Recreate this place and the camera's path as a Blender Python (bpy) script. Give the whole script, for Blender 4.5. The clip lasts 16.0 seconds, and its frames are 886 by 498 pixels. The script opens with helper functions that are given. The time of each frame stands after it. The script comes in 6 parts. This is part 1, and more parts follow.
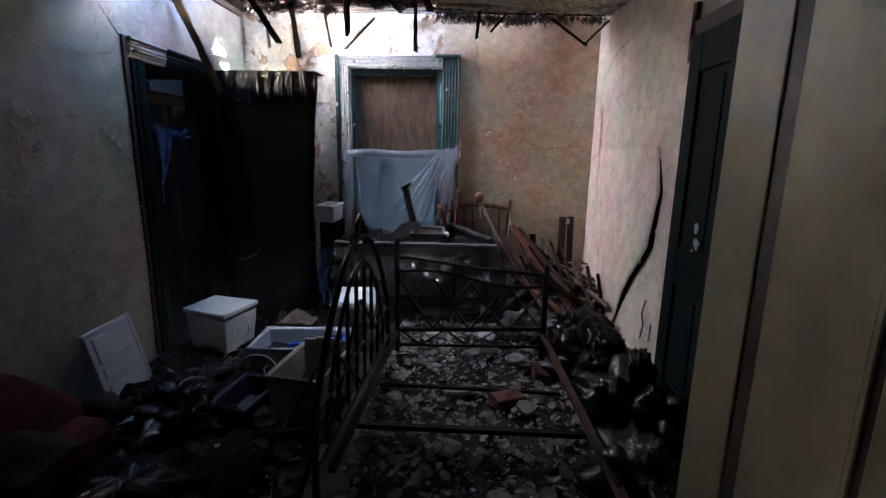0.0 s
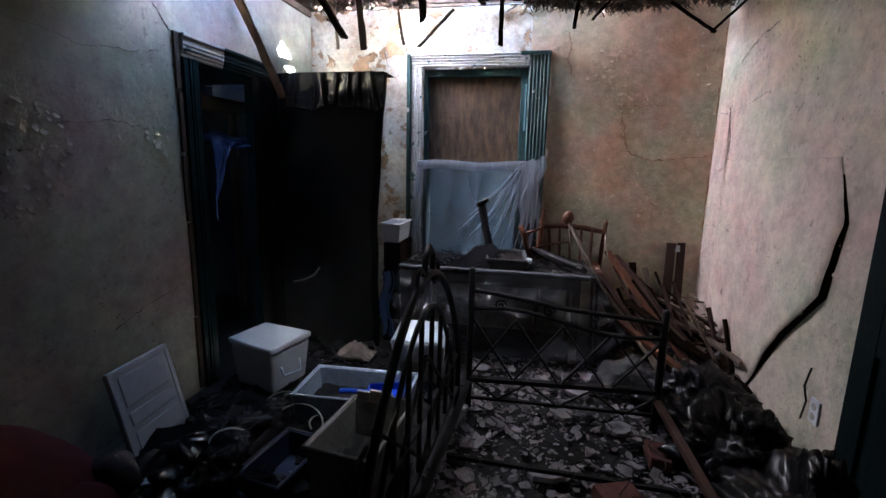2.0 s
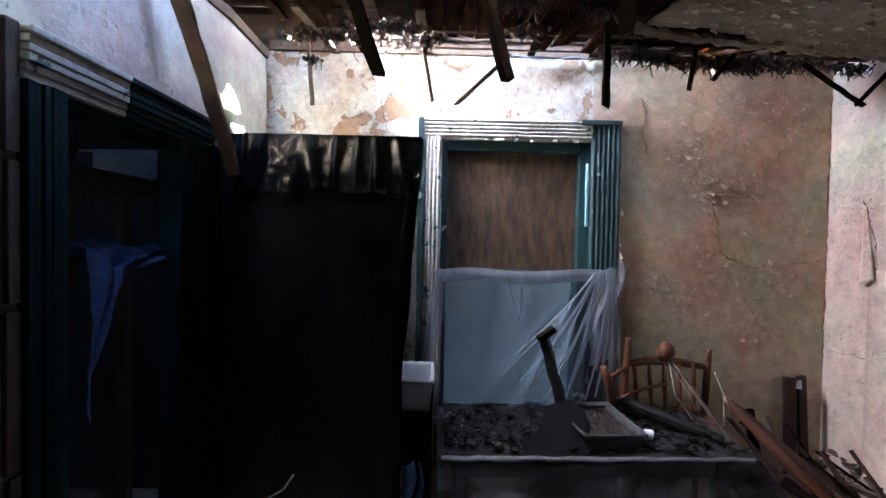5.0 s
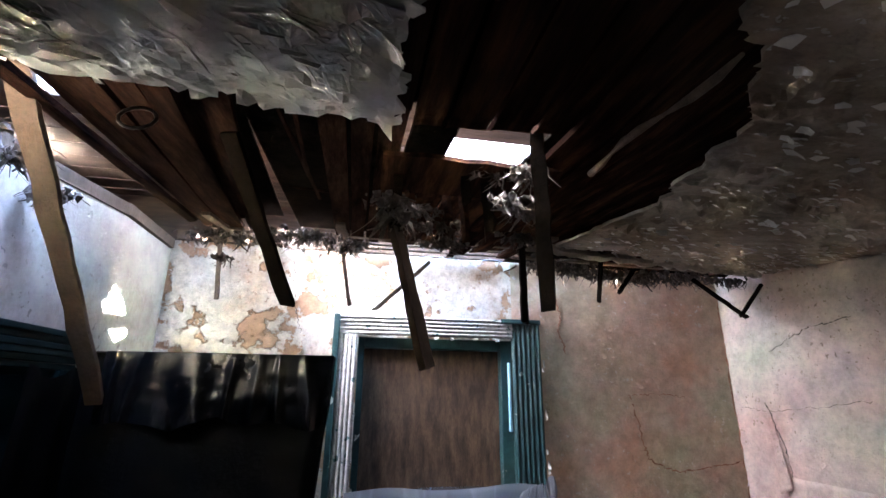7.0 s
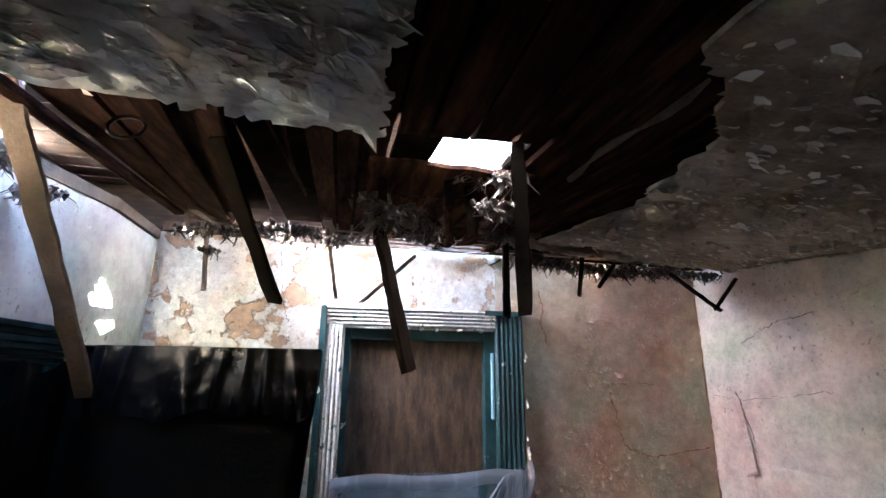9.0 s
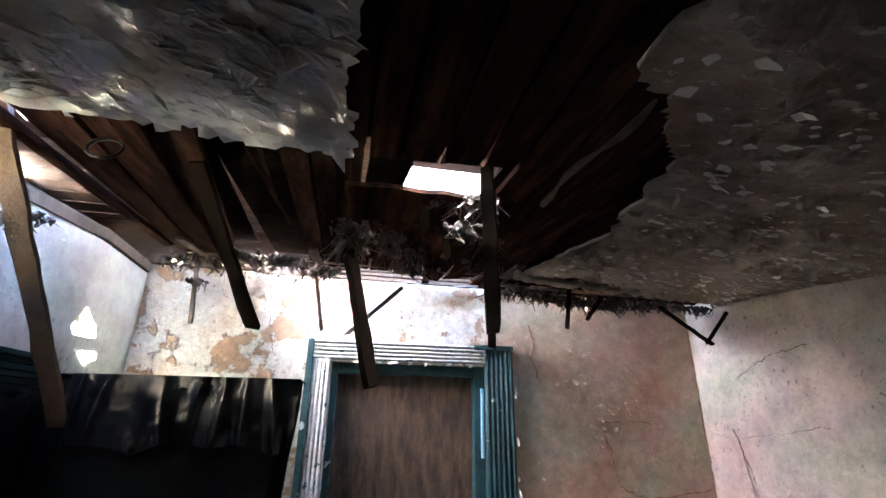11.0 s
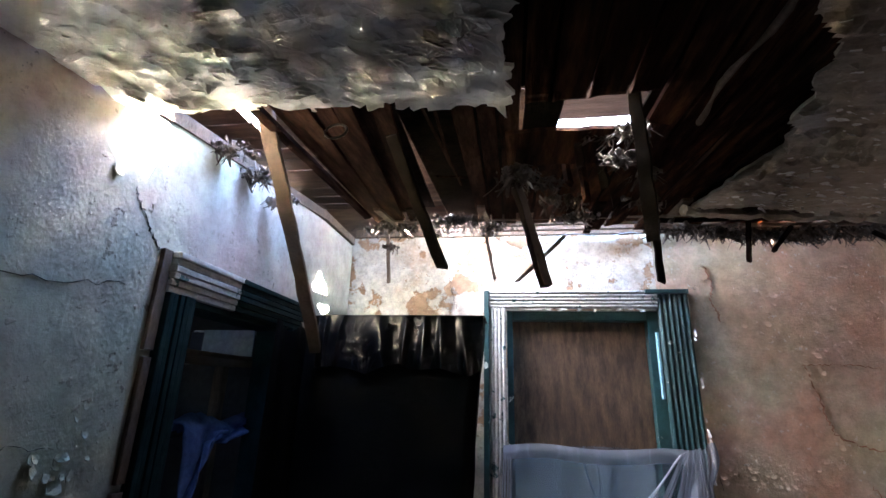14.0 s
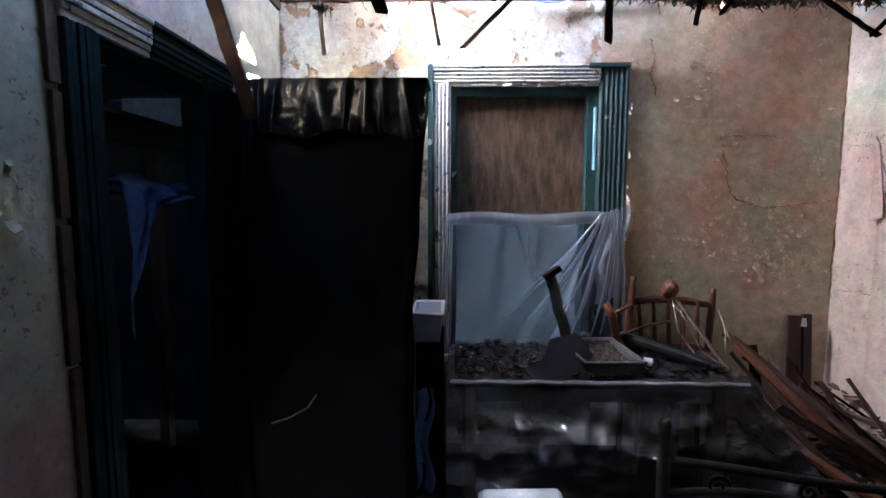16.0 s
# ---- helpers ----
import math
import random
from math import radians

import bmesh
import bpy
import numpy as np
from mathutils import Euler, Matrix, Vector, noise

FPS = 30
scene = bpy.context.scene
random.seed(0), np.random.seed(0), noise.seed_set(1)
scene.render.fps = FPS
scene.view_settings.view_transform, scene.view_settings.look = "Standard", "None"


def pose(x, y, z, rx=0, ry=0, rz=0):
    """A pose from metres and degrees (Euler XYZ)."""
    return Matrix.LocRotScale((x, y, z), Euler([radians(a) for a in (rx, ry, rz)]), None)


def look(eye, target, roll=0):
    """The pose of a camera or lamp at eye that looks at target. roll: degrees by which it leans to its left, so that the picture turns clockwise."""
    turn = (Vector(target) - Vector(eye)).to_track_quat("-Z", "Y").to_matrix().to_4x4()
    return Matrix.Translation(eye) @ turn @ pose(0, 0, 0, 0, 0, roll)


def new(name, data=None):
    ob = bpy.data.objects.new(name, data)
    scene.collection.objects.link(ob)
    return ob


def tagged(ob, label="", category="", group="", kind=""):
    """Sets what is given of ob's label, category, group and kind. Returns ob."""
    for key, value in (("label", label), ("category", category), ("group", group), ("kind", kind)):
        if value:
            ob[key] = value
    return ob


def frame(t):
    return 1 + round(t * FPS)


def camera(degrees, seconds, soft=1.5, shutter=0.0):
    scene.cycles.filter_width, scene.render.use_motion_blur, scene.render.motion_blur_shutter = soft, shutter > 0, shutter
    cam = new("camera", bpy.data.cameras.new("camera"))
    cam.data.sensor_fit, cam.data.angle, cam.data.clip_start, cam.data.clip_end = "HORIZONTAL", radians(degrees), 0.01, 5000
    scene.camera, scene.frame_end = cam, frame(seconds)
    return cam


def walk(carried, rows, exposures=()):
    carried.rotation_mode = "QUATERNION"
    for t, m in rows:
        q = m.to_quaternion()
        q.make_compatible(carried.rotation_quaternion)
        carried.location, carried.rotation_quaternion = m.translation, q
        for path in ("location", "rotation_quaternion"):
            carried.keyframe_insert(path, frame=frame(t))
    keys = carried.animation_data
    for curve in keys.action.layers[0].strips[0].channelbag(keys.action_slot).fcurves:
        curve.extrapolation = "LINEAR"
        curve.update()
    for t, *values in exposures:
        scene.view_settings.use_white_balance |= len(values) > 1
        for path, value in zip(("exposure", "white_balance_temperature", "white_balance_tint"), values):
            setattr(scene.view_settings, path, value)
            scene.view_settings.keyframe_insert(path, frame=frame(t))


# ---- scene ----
cam = camera(88.1, 16.0)
PATH = [
    (0, (-0.086, 0.056, 1.484), (-0.174, 2.013, 1.078), 1.0),
    (0.5, (-0.107, 0.072, 1.479), (-0.259, 2.029, 1.093), 1.0),
    (1, (-0.167, 0.231, 1.486), (-0.406, 2.181, 1.109), 1.1),
    (1.5, (-0.188, 0.51, 1.486), (-0.528, 2.445, 1.115), 1.3),
    (2, (-0.233, 0.65, 1.486), (-0.608, 2.58, 1.121), 1.3),
    (2.5, (-0.508, 0.905, 1.516), (-0.905, 2.831, 1.153), 1.3),
    (3, (-0.735, 1.098, 1.556), (-1.121, 3.032, 1.223), 1.2),
    (3.2, (-0.809, 1.172, 1.561), (-1.172, 3.11, 1.226), 1.4),
    (5.5, (-1.301, 2.042, 1.778), (-1.139, 4.034, 1.843), 0.8),
    (6, (-1.285, 2.047, 1.876), (-1.02, 4.022, 2.053), 0.9),
    (6.5, (-1.276, 2.036, 1.944), (-0.937, 3.975, 2.303), 0.5),
    (7, (-1.26, 2.063, 2.007), (-0.901, 3.941, 2.593), 0.5),
    (7.5, (-1.244, 2.081, 2.052), (-0.88, 3.937, 2.703), 0.5),
    (8, (-1.254, 2.041, 2.062), (-0.88, 3.935, 2.585), 0.5),
    (8.5, (-1.254, 2.015, 2.048), (-0.868, 3.938, 2.44), 0.5),
    (9, (-1.259, 2.004, 2.046), (-0.844, 3.891, 2.565), 0.6),
    (9.2, (-1.263, 1.996, 2.044), (-0.829, 3.864, 2.611), 0.7),
    (11.3, (-1.173, 1.981, 1.971), (-0.793, 3.816, 2.67), 0.6),
    (11.5, (-1.203, 1.958, 1.96), (-0.841, 3.798, 2.655), 0.6),
    (12, (-1.209, 1.921, 1.915), (-1.086, 3.786, 2.628), 1.4),
    (12.5, (-1.277, 1.865, 1.909), (-1.446, 3.727, 2.618), 2.0),
    (13, (-1.311, 1.842, 1.907), (-1.69, 3.668, 2.63), 2.5),
    (13.5, (-1.242, 1.839, 1.853), (-1.647, 3.667, 2.558), 2.4),
    (14, (-1.205, 1.823, 1.783), (-1.493, 3.71, 2.381), 1.6),
    (14.5, (-1.202, 1.85, 1.729), (-1.4, 3.793, 2.161), 1.0),
    (15, (-1.194, 1.864, 1.681), (-1.33, 3.848, 1.893), 0.5),
    (15.5, (-1.185, 1.862, 1.607), (-1.272, 3.859, 1.561), 0.1),
    (16, (-1.205, 1.839, 1.554), (-1.255, 3.83, 1.369), 0.1),
]
EXPOSURE = [(0.0, 9.15), (2.5, 9.08), (9.0, 9.05), (12.5, 9.18), (15.0, 9.05), (16.0, 9.05)]
walk(cam, [(t, look(eye, target, roll)) for t, eye, target, roll in PATH], EXPOSURE)
# ---- fitted scene below ----

# ---- world, sun and sky light ----
world = bpy.data.worlds.new("sky")
scene.world = world
world.use_nodes = True
wn = world.node_tree.nodes
sky = wn.new("ShaderNodeTexSky")
sky.sky_type = "NISHITA"
sky.sun_disc = False
SUN_WAY = Vector((0.5, 0.25, 0.6)).normalized()      # towards the sun
sky.sun_elevation = math.asin(SUN_WAY.z)
sky.sun_rotation = math.atan2(SUN_WAY.x, SUN_WAY.y)
wn["Background"].inputs[1].default_value = 0.05
world.node_tree.links.new(sky.outputs[0], wn["Background"].inputs[0])


def lamp(name, kind, m, energy, colour, size=(1, 1), spread=180):
    data = bpy.data.lights.new(name, kind)
    data.energy, data.color = energy, colour
    if kind == "AREA":
        data.shape, data.size, data.size_y = "RECTANGLE", *size
        data.spread = radians(spread)
    else:
        data.angle = radians(0.6)
    ob = new(name, data)
    ob.matrix_world = m
    return ob


lamp("sun", "SUN", look((6, 3, 9), Vector((6, 3, 9)) - SUN_WAY), 5.0, (1.0, 0.95, 0.86))
BLUE, DAY = (0.28, 0.46, 1.0), (0.84, 0.90, 1.0)
lamp("sky_light_roof_gap_left", "AREA", look((-1.72, 4.42, 3.12), (-1.74, 4.62, 2.3)), 0.003, DAY, (0.55, 0.3))
lamp("sky_light_roof_gap_right", "AREA", look((-0.55, 4.6, 3.12), (-0.5, 4.64, 2.4)), 0.007, DAY, (0.8, 0.3))
lamp("sky_light_roof_gap_side", "AREA", look((-2.0, 3.30, 3.08), (-2.27, 3.1, 2.2)), 0.09, (0.34, 0.54, 1.0), (0.25, 0.8))
lamp("sky_light_roof_gap_low", "AREA", look((-1.75, 4.40, 2.86), (1.1, 3.85, 1.62)), 0.22, (0.88, 0.87, 1.0), (0.45, 0.25), 115)
lamp("sky_light_ceiling_hole", "AREA", look((-0.94, 3.07, 2.9), (-0.92, 3.3, 0.2)), 0.026, DAY, (0.2, 0.12), 80)
# added fill: brightens the cloth and box, no window known there
lamp("daylight_side_room", "AREA", look((-3.1, 2.16, 1.9), (-2.7, 4.2, 1.6)), 0.0017, BLUE, (0.2, 0.2))


# ---- mesh and material helpers ----
class Build:
    """Collects corners and faces for one mesh."""

    def __init__(self):
        self.v, self.f = [], []

    def add(self, verts, faces, m=None):
        n = len(self.v)
        self.v += [tuple(m @ Vector(p)) if m is not None else tuple(p) for p in verts]
        self.f += [tuple(n + i for i in f) for f in faces]
        return self

    def box(self, x0, x1, y0, y1, z0, z1, m=None):
        v = [(x, y, z) for z in (z0, z1) for y in (y0, y1) for x in (x0, x1)]
        return self.add(v, [(0, 2, 3, 1), (4, 5, 7, 6), (0, 1, 5, 4), (2, 6, 7, 3), (0, 4, 6, 2), (1, 3, 7, 5)], m)

    def bar(self, a, b, w, d, twist=0.0, taper=1.0):
        """A squared bar from a to b."""
        a, b = Vector(a), Vector(b)
        q = (b - a).to_track_quat("Z", "Y").to_matrix().to_4x4()
        m = Matrix.Translation(a) @ q @ Matrix.Rotation(twist, 4, "Z")
        n = (b - a).length
        v = [(sx * w / 2 * k, sy * d / 2 * k, z) for z, k in ((0, 1), (n, taper)) for sy in (-1, 1) for sx in (-1, 1)]
        return self.add(v, [(0, 2, 3, 1), (4, 5, 7, 6), (0, 1, 5, 4), (2, 6, 7, 3), (0, 4, 6, 2), (1, 3, 7, 5)], m)

    def ragged(self, a, b, w, d, seed, steps=7, rough=0.25):
        """A splintered slat: a bar with uneven sides and a broken end."""
        r = random.Random(seed)
        a, b = Vector(a), Vector(b)
        q = (b - a).to_track_quat("Z", "Y").to_matrix()
        v = []
        for i in range(steps + 1):
            k = i / steps
            c = a.lerp(b, k) + q @ Vector((r.uniform(-1, 1) * w * 0.03, r.uniform(-1, 1) * d * 0.1, 0))
            wl, wr = w / 2 * (1 - rough * r.random()), w / 2 * (1 - rough * r.random())
            for sx, sy in ((-wl, -d / 2), (wr, -d / 2), (wr, d / 2), (-wl, d / 2)):
                jag = Vector((0, 0, r.uniform(-0.5, 0.5) * w)) if i == steps else Vector((0, 0, 0))
                v.append(c + q @ (Vector((sx, sy, 0)) + jag))
        f = [(0, 3, 2, 1), tuple(4 * steps + i for i in range(4))]
        for i in range(steps):
            for j in range(4):
                f.append((4 * i + j, 4 * i + (j + 1) % 4, 4 * i + 4 + (j + 1) % 4, 4 * i + 4 + j))
        return self.add(v, f)

    def tube(self, pts, radius, seg=8, closed=False):
        pts = [Vector(p) for p in pts]
        n = len(pts)
        rad = radius if isinstance(radius, (list, tuple)) else [radius] * n
        v, f = [], []
        side = None
        for i, p in enumerate(pts):
            t = (pts[(i + 1) % n] - pts[i - 1]) if closed else (pts[min(i + 1, n - 1)] - pts[max(i - 1, 0)])
            t.normalize()
            if side is None:
                side = t.orthogonal().normalized()
            side = (side - t * side.dot(t)).normalized()
            up = t.cross(side)
            for k in range(seg):
                a = 2 * math.pi * k / seg
                v.append(p + (side * math.cos(a) + up * math.sin(a)) * rad[i])
        for i in range(n if closed else n - 1):
            for k in range(seg):
                a, b = i * seg, ((i + 1) % n) * seg
                f.append((a + k, a + (k + 1) % seg, b + (k + 1) % seg, b + k))
        if not closed:
            f += [tuple(range(seg))[::-1], tuple((n - 1) * seg + k for k in range(seg))]
        return self.add(v, f)

    def sheet(self, nu, nv, fn, thick=0.0):
        """A surface fn(u, v) over 0..1; thick gives it a back."""
        v = [Vector(fn(i / nu, j / nv)) for j in range(nv + 1) for i in range(nu + 1)]
        f = [(j * (nu + 1) + i, j * (nu + 1) + i + 1, (j + 1) * (nu + 1) + i + 1, (j + 1) * (nu + 1) + i) for j in range(nv) for i in range(nu)]
        return self.add(v, f)

    def slab(self, outline, z0, z1, m=None):
        """A flat plate with the outline given as (x, y), from z0 to z1."""
        n = len(outline)
        v = [(x, y, z0) for x, y in outline] + [(x, y, z1) for x, y in outline]
        f = [tuple(range(n))[::-1], tuple(range(n, 2 * n))] + [(i, (i + 1) % n, n + (i + 1) % n, n + i) for i in range(n)]
        return self.add(v, f, m)

    def mesh(self, name, smooth=False):
        me = bpy.data.meshes.new(name)
        me.from_pydata([tuple(p) for p in self.v], [], self.f)
        if smooth:
            me.polygons.foreach_set("use_smooth", [True] * len(me.polygons))
        me.update()
        return me


def part(name, b, material, parent=None, label="", smooth=False, bevel=0.0, thick=0.0):
    """Links a Build as one mesh object, under a thing or a part."""
    ob = new(name, b.mesh(name, smooth))
    ob.data.materials.append(material)
    if parent is not None:
        ob.parent = parent
        ob.matrix_parent_inverse = Matrix.Translation(-parent.matrix_basis.translation) if parent.parent is None else Matrix.Identity(4)
    if label:
        ob["label"] = label
    if thick:
        mod = ob.modifiers.new("thickness", "SOLIDIFY")
        mod.thickness = thick
    if bevel:
        mod = ob.modifiers.new("edges", "BEVEL")
        mod.width, mod.segments, mod.limit_method = bevel, 2, "ANGLE"
    return ob


def thing(name, at, label, category, group="", kind=""):
    """An Empty at the base of a thing."""
    e = new(name)
    e.empty_display_size = 0.05
    e.matrix_basis = Matrix.Translation(at)
    return tagged(e, label, category, group, kind)


def setting(name, b, material, label, category, smooth=False, bevel=0.0, thick=0.0):
    return tagged(part(name, b, material, None, "", smooth, bevel, thick), label, category, "", "structure")


def nz(x, y, z=0.0, s=1.0):
    return noise.noise(Vector((x * s, y * s, z * s)))


def surf(name, cols, scale=3.0, rough=0.85, bump=0.3, bscale=40.0, under=None, peel=0.6, peel_scale=5.0, metal=0.0, stretch=(1, 1, 1), grime=0.35, vary=0.0, spec=0.35, coat=0.0, chips=None, stain=None):
    """A worn surface: colours blended by broad noise, darkened by fine grime; under: a second layer that shows where the first has peeled."""
    m = bpy.data.materials.new(name)
    m.use_nodes = True
    nt = m.node_tree
    n, link = nt.nodes, nt.links.new
    bsdf = n["Principled BSDF"]
    tc, mp = n.new("ShaderNodeTexCoord"), n.new("ShaderNodeMapping")
    mp.inputs["Scale"].default_value = stretch
    link(tc.outputs["Object"], mp.inputs[0])

    def cloud(s, detail=6.0, r=0.6, lac=2.0):
        t = n.new("ShaderNodeTexNoise")
        t.inputs["Scale"].default_value, t.inputs["Detail"].default_value, t.inputs["Roughness"].default_value = s, detail, r
        link(mp.outputs[0], t.inputs["Vector"])
        return t.outputs["Fac"]

    def ramp(fac, stops):
        r = n.new("ShaderNodeValToRGB")
        e = r.color_ramp.elements
        e[0].position, e[0].color = stops[0][0], (*stops[0][1], 1)
        e[1].position, e[1].color = stops[-1][0], (*stops[-1][1], 1)
        for p, c in stops[1:-1]:
            q = e.new(p)
            q.color = (*c, 1)
        link(fac, r.inputs[0])
        return r.outputs[0]

    def mixc(fac, a, b, mode="MIX"):
        x = n.new("ShaderNodeMix")
        x.data_type, x.blend_type = "RGBA", mode
        for sock, val in ((x.inputs[0], fac), (x.inputs[6], a), (x.inputs[7], b)):
            if hasattr(val, "links"):
                link(val, sock)
            else:
                sock.default_value = val if not isinstance(val, tuple) else (*val, 1)
        return x.outputs[2]

    k = len(cols)
    colour = ramp(cloud(scale), [(0.3 + 0.4 * i / max(1, k - 1), c) for i, c in enumerate(cols)]) if k > 1 else None
    if colour is None:
        rgb = n.new("ShaderNodeRGB")
        rgb.outputs[0].default_value = (*cols[0], 1)
        colour = rgb.outputs[0]
    fine = cloud(bscale, 8.0, 0.7)
    height = fine
    if under is not None:
        mask = ramp(cloud(peel_scale, 9.0, 0.62), [(peel - 0.012, (0, 0, 0)), (peel + 0.012, (1, 1, 1))])
        colour = mixc(mask, colour, under)
        sub = n.new("ShaderNodeMath")
        sub.operation = "MULTIPLY_ADD"
        link(mask, sub.inputs[0])
        sub.inputs[1].default_value = -1.2
        link(fine, sub.inputs[2])
        height = sub.outputs[0]
    if stain is not None:                                   # broad water stains with a soft edge
        colour = mixc(ramp(cloud(0.9, 5.0, 0.55), [(0.50, (0, 0, 0)), (0.64, (0.4, 0.4, 0.4))]), colour, stain)
    if chips is not None:                                   # small lost chips of paint in patches, with a sharp edge
        patch = ramp(cloud(2.1, 3.0, 0.5), [(0.42, (0, 0, 0)), (0.62, (1, 1, 1))])
        spot = ramp(cloud(34.0, 3.0, 0.55), [(0.645, (0, 0, 0)), (0.66, (0.8, 0.8, 0.8))])
        both = mixc(1.0, patch, spot, "MULTIPLY")
        colour = mixc(both, colour, chips)
        low = n.new("ShaderNodeMath")
        low.operation = "MULTIPLY_ADD"
        link(both, low.inputs[0])
        low.inputs[1].default_value = 0.9
        link(height, low.inputs[2])
        height = low.outputs[0]
    gritty = n.new("ShaderNodeMath")
    gritty.operation = "MULTIPLY_ADD"
    link(cloud(bscale * 5.5, 5.0, 0.7), gritty.inputs[0])
    gritty.inputs[1].default_value = 0.3
    link(height, gritty.inputs[2])
    height = gritty.outputs[0]
    dirt = ramp(cloud(scale * 7.0, 8.0, 0.7), [(0.32, (1 - grime,) * 3), (0.62, (1, 1, 1))])
    colour = mixc(1.0, colour, ramp(cloud(scale * 31.0, 6.0, 0.75), [(0.36, (1 - 0.4 * grime,) * 3), (0.52, (1, 1, 1))]), "MULTIPLY")
    colour = mixc(1.0, colour, dirt, "MULTIPLY")
    if vary:
        info = n.new("ShaderNodeObjectInfo")
        geo = n.new("ShaderNodeNewGeometry")
        mx = n.new("ShaderNodeMath")
        mx.operation = "MAXIMUM"
        link(info.outputs["Random"], mx.inputs[0])
        link(geo.outputs["Random Per Island"], mx.inputs[1])
        colour = mixc(1.0, colour, ramp(mx.outputs[0], [(0.0, (1 - vary,) * 3), (1.0, (1, 1, 1))]), "MULTIPLY")
    link(colour, bsdf.inputs["Base Color"])
    bp = n.new("ShaderNodeBump")
    bp.inputs["Strength"].default_value, bp.inputs["Distance"].default_value = bump, 0.01
    link(height, bp.inputs["Height"])
    link(bp.outputs[0], bsdf.inputs["Normal"])
    bsdf.inputs["Roughness"].default_value = rough
    bsdf.inputs["Metallic"].default_value = metal
    bsdf.inputs["Specular IOR Level"].default_value = spec
    bsdf.inputs["Coat Weight"].default_value = coat
    return m


def film(name, tint, clear=0.45, rough=0.2, glow=0.5):
    """Thin plastic film: part clear, part milky and shiny."""
    m = bpy.data.materials.new(name)
    m.use_nodes = True
    nt = m.node_tree
    n, link = nt.nodes, nt.links.new
    out, bsdf = n["Material Output"], n["Principled BSDF"]
    bsdf.inputs["Base Color"].default_value, bsdf.inputs["Roughness"].default_value = (*tint, 1), rough
    t = n.new("ShaderNodeTexNoise")
    t.inputs["Scale"].default_value, t.inputs["Detail"].default_value, t.inputs["Distortion"].default_value = 2.3, 2.0, 0.5
    tc, mp = n.new("ShaderNodeTexCoord"), n.new("ShaderNodeMapping")
    mp.inputs["Rotation"].default_value, mp.inputs["Scale"].default_value = (0, 0.35, 0), (2.4, 2.4, 0.4)
    link(tc.outputs["Object"], mp.inputs[0])
    link(mp.outputs[0], t.inputs["Vector"])
    cr = n.new("ShaderNodeValToRGB")                      # creases: thin crests where the noise crosses its middle
    el = cr.color_ramp.elements
    el[0].position, el[0].color = 0.455, (0, 0, 0, 1)
    el[1].position, el[1].color = 0.545, (0, 0, 0, 1)
    mid = el.new(0.5)
    mid.color = (1, 1, 1, 1)
    link(t.outputs["Fac"], cr.inputs[0])
    veil = n.new("ShaderNodeMapRange")
    veil.inputs["To Min"].default_value, veil.inputs["To Max"].default_value = clear, clear * 0.8
    link(cr.outputs[0], veil.inputs["Value"])
    bp = n.new("ShaderNodeBump")
    bp.inputs["Strength"].default_value, bp.inputs["Distance"].default_value = 0.15, 0.02
    hs = n.new("ShaderNodeMath")
    hs.operation = "MULTIPLY_ADD"
    hs.inputs[1].default_value = 0.35
    link(cr.outputs[0], hs.inputs[0])
    link(t.outputs["Fac"], hs.inputs[2])
    link(hs.outputs[0], bp.inputs["Height"])
    link(bp.outputs[0], bsdf.inputs["Normal"])
    trl = n.new("ShaderNodeBsdfTranslucent")
    trl.inputs[0].default_value = (*tint, 1)
    tra = n.new("ShaderNodeBsdfTransparent")
    a, b = n.new("ShaderNodeMixShader"), n.new("ShaderNodeMixShader")
    a.inputs[0].default_value = glow
    link(bsdf.outputs[0], a.inputs[1])
    link(trl.outputs[0], a.inputs[2])
    link(veil.outputs[0], b.inputs[0])
    link(a.outputs[0], b.inputs[1])
    link(tra.outputs[0], b.inputs[2])
    link(b.outputs[0], out.inputs[0])
    return m


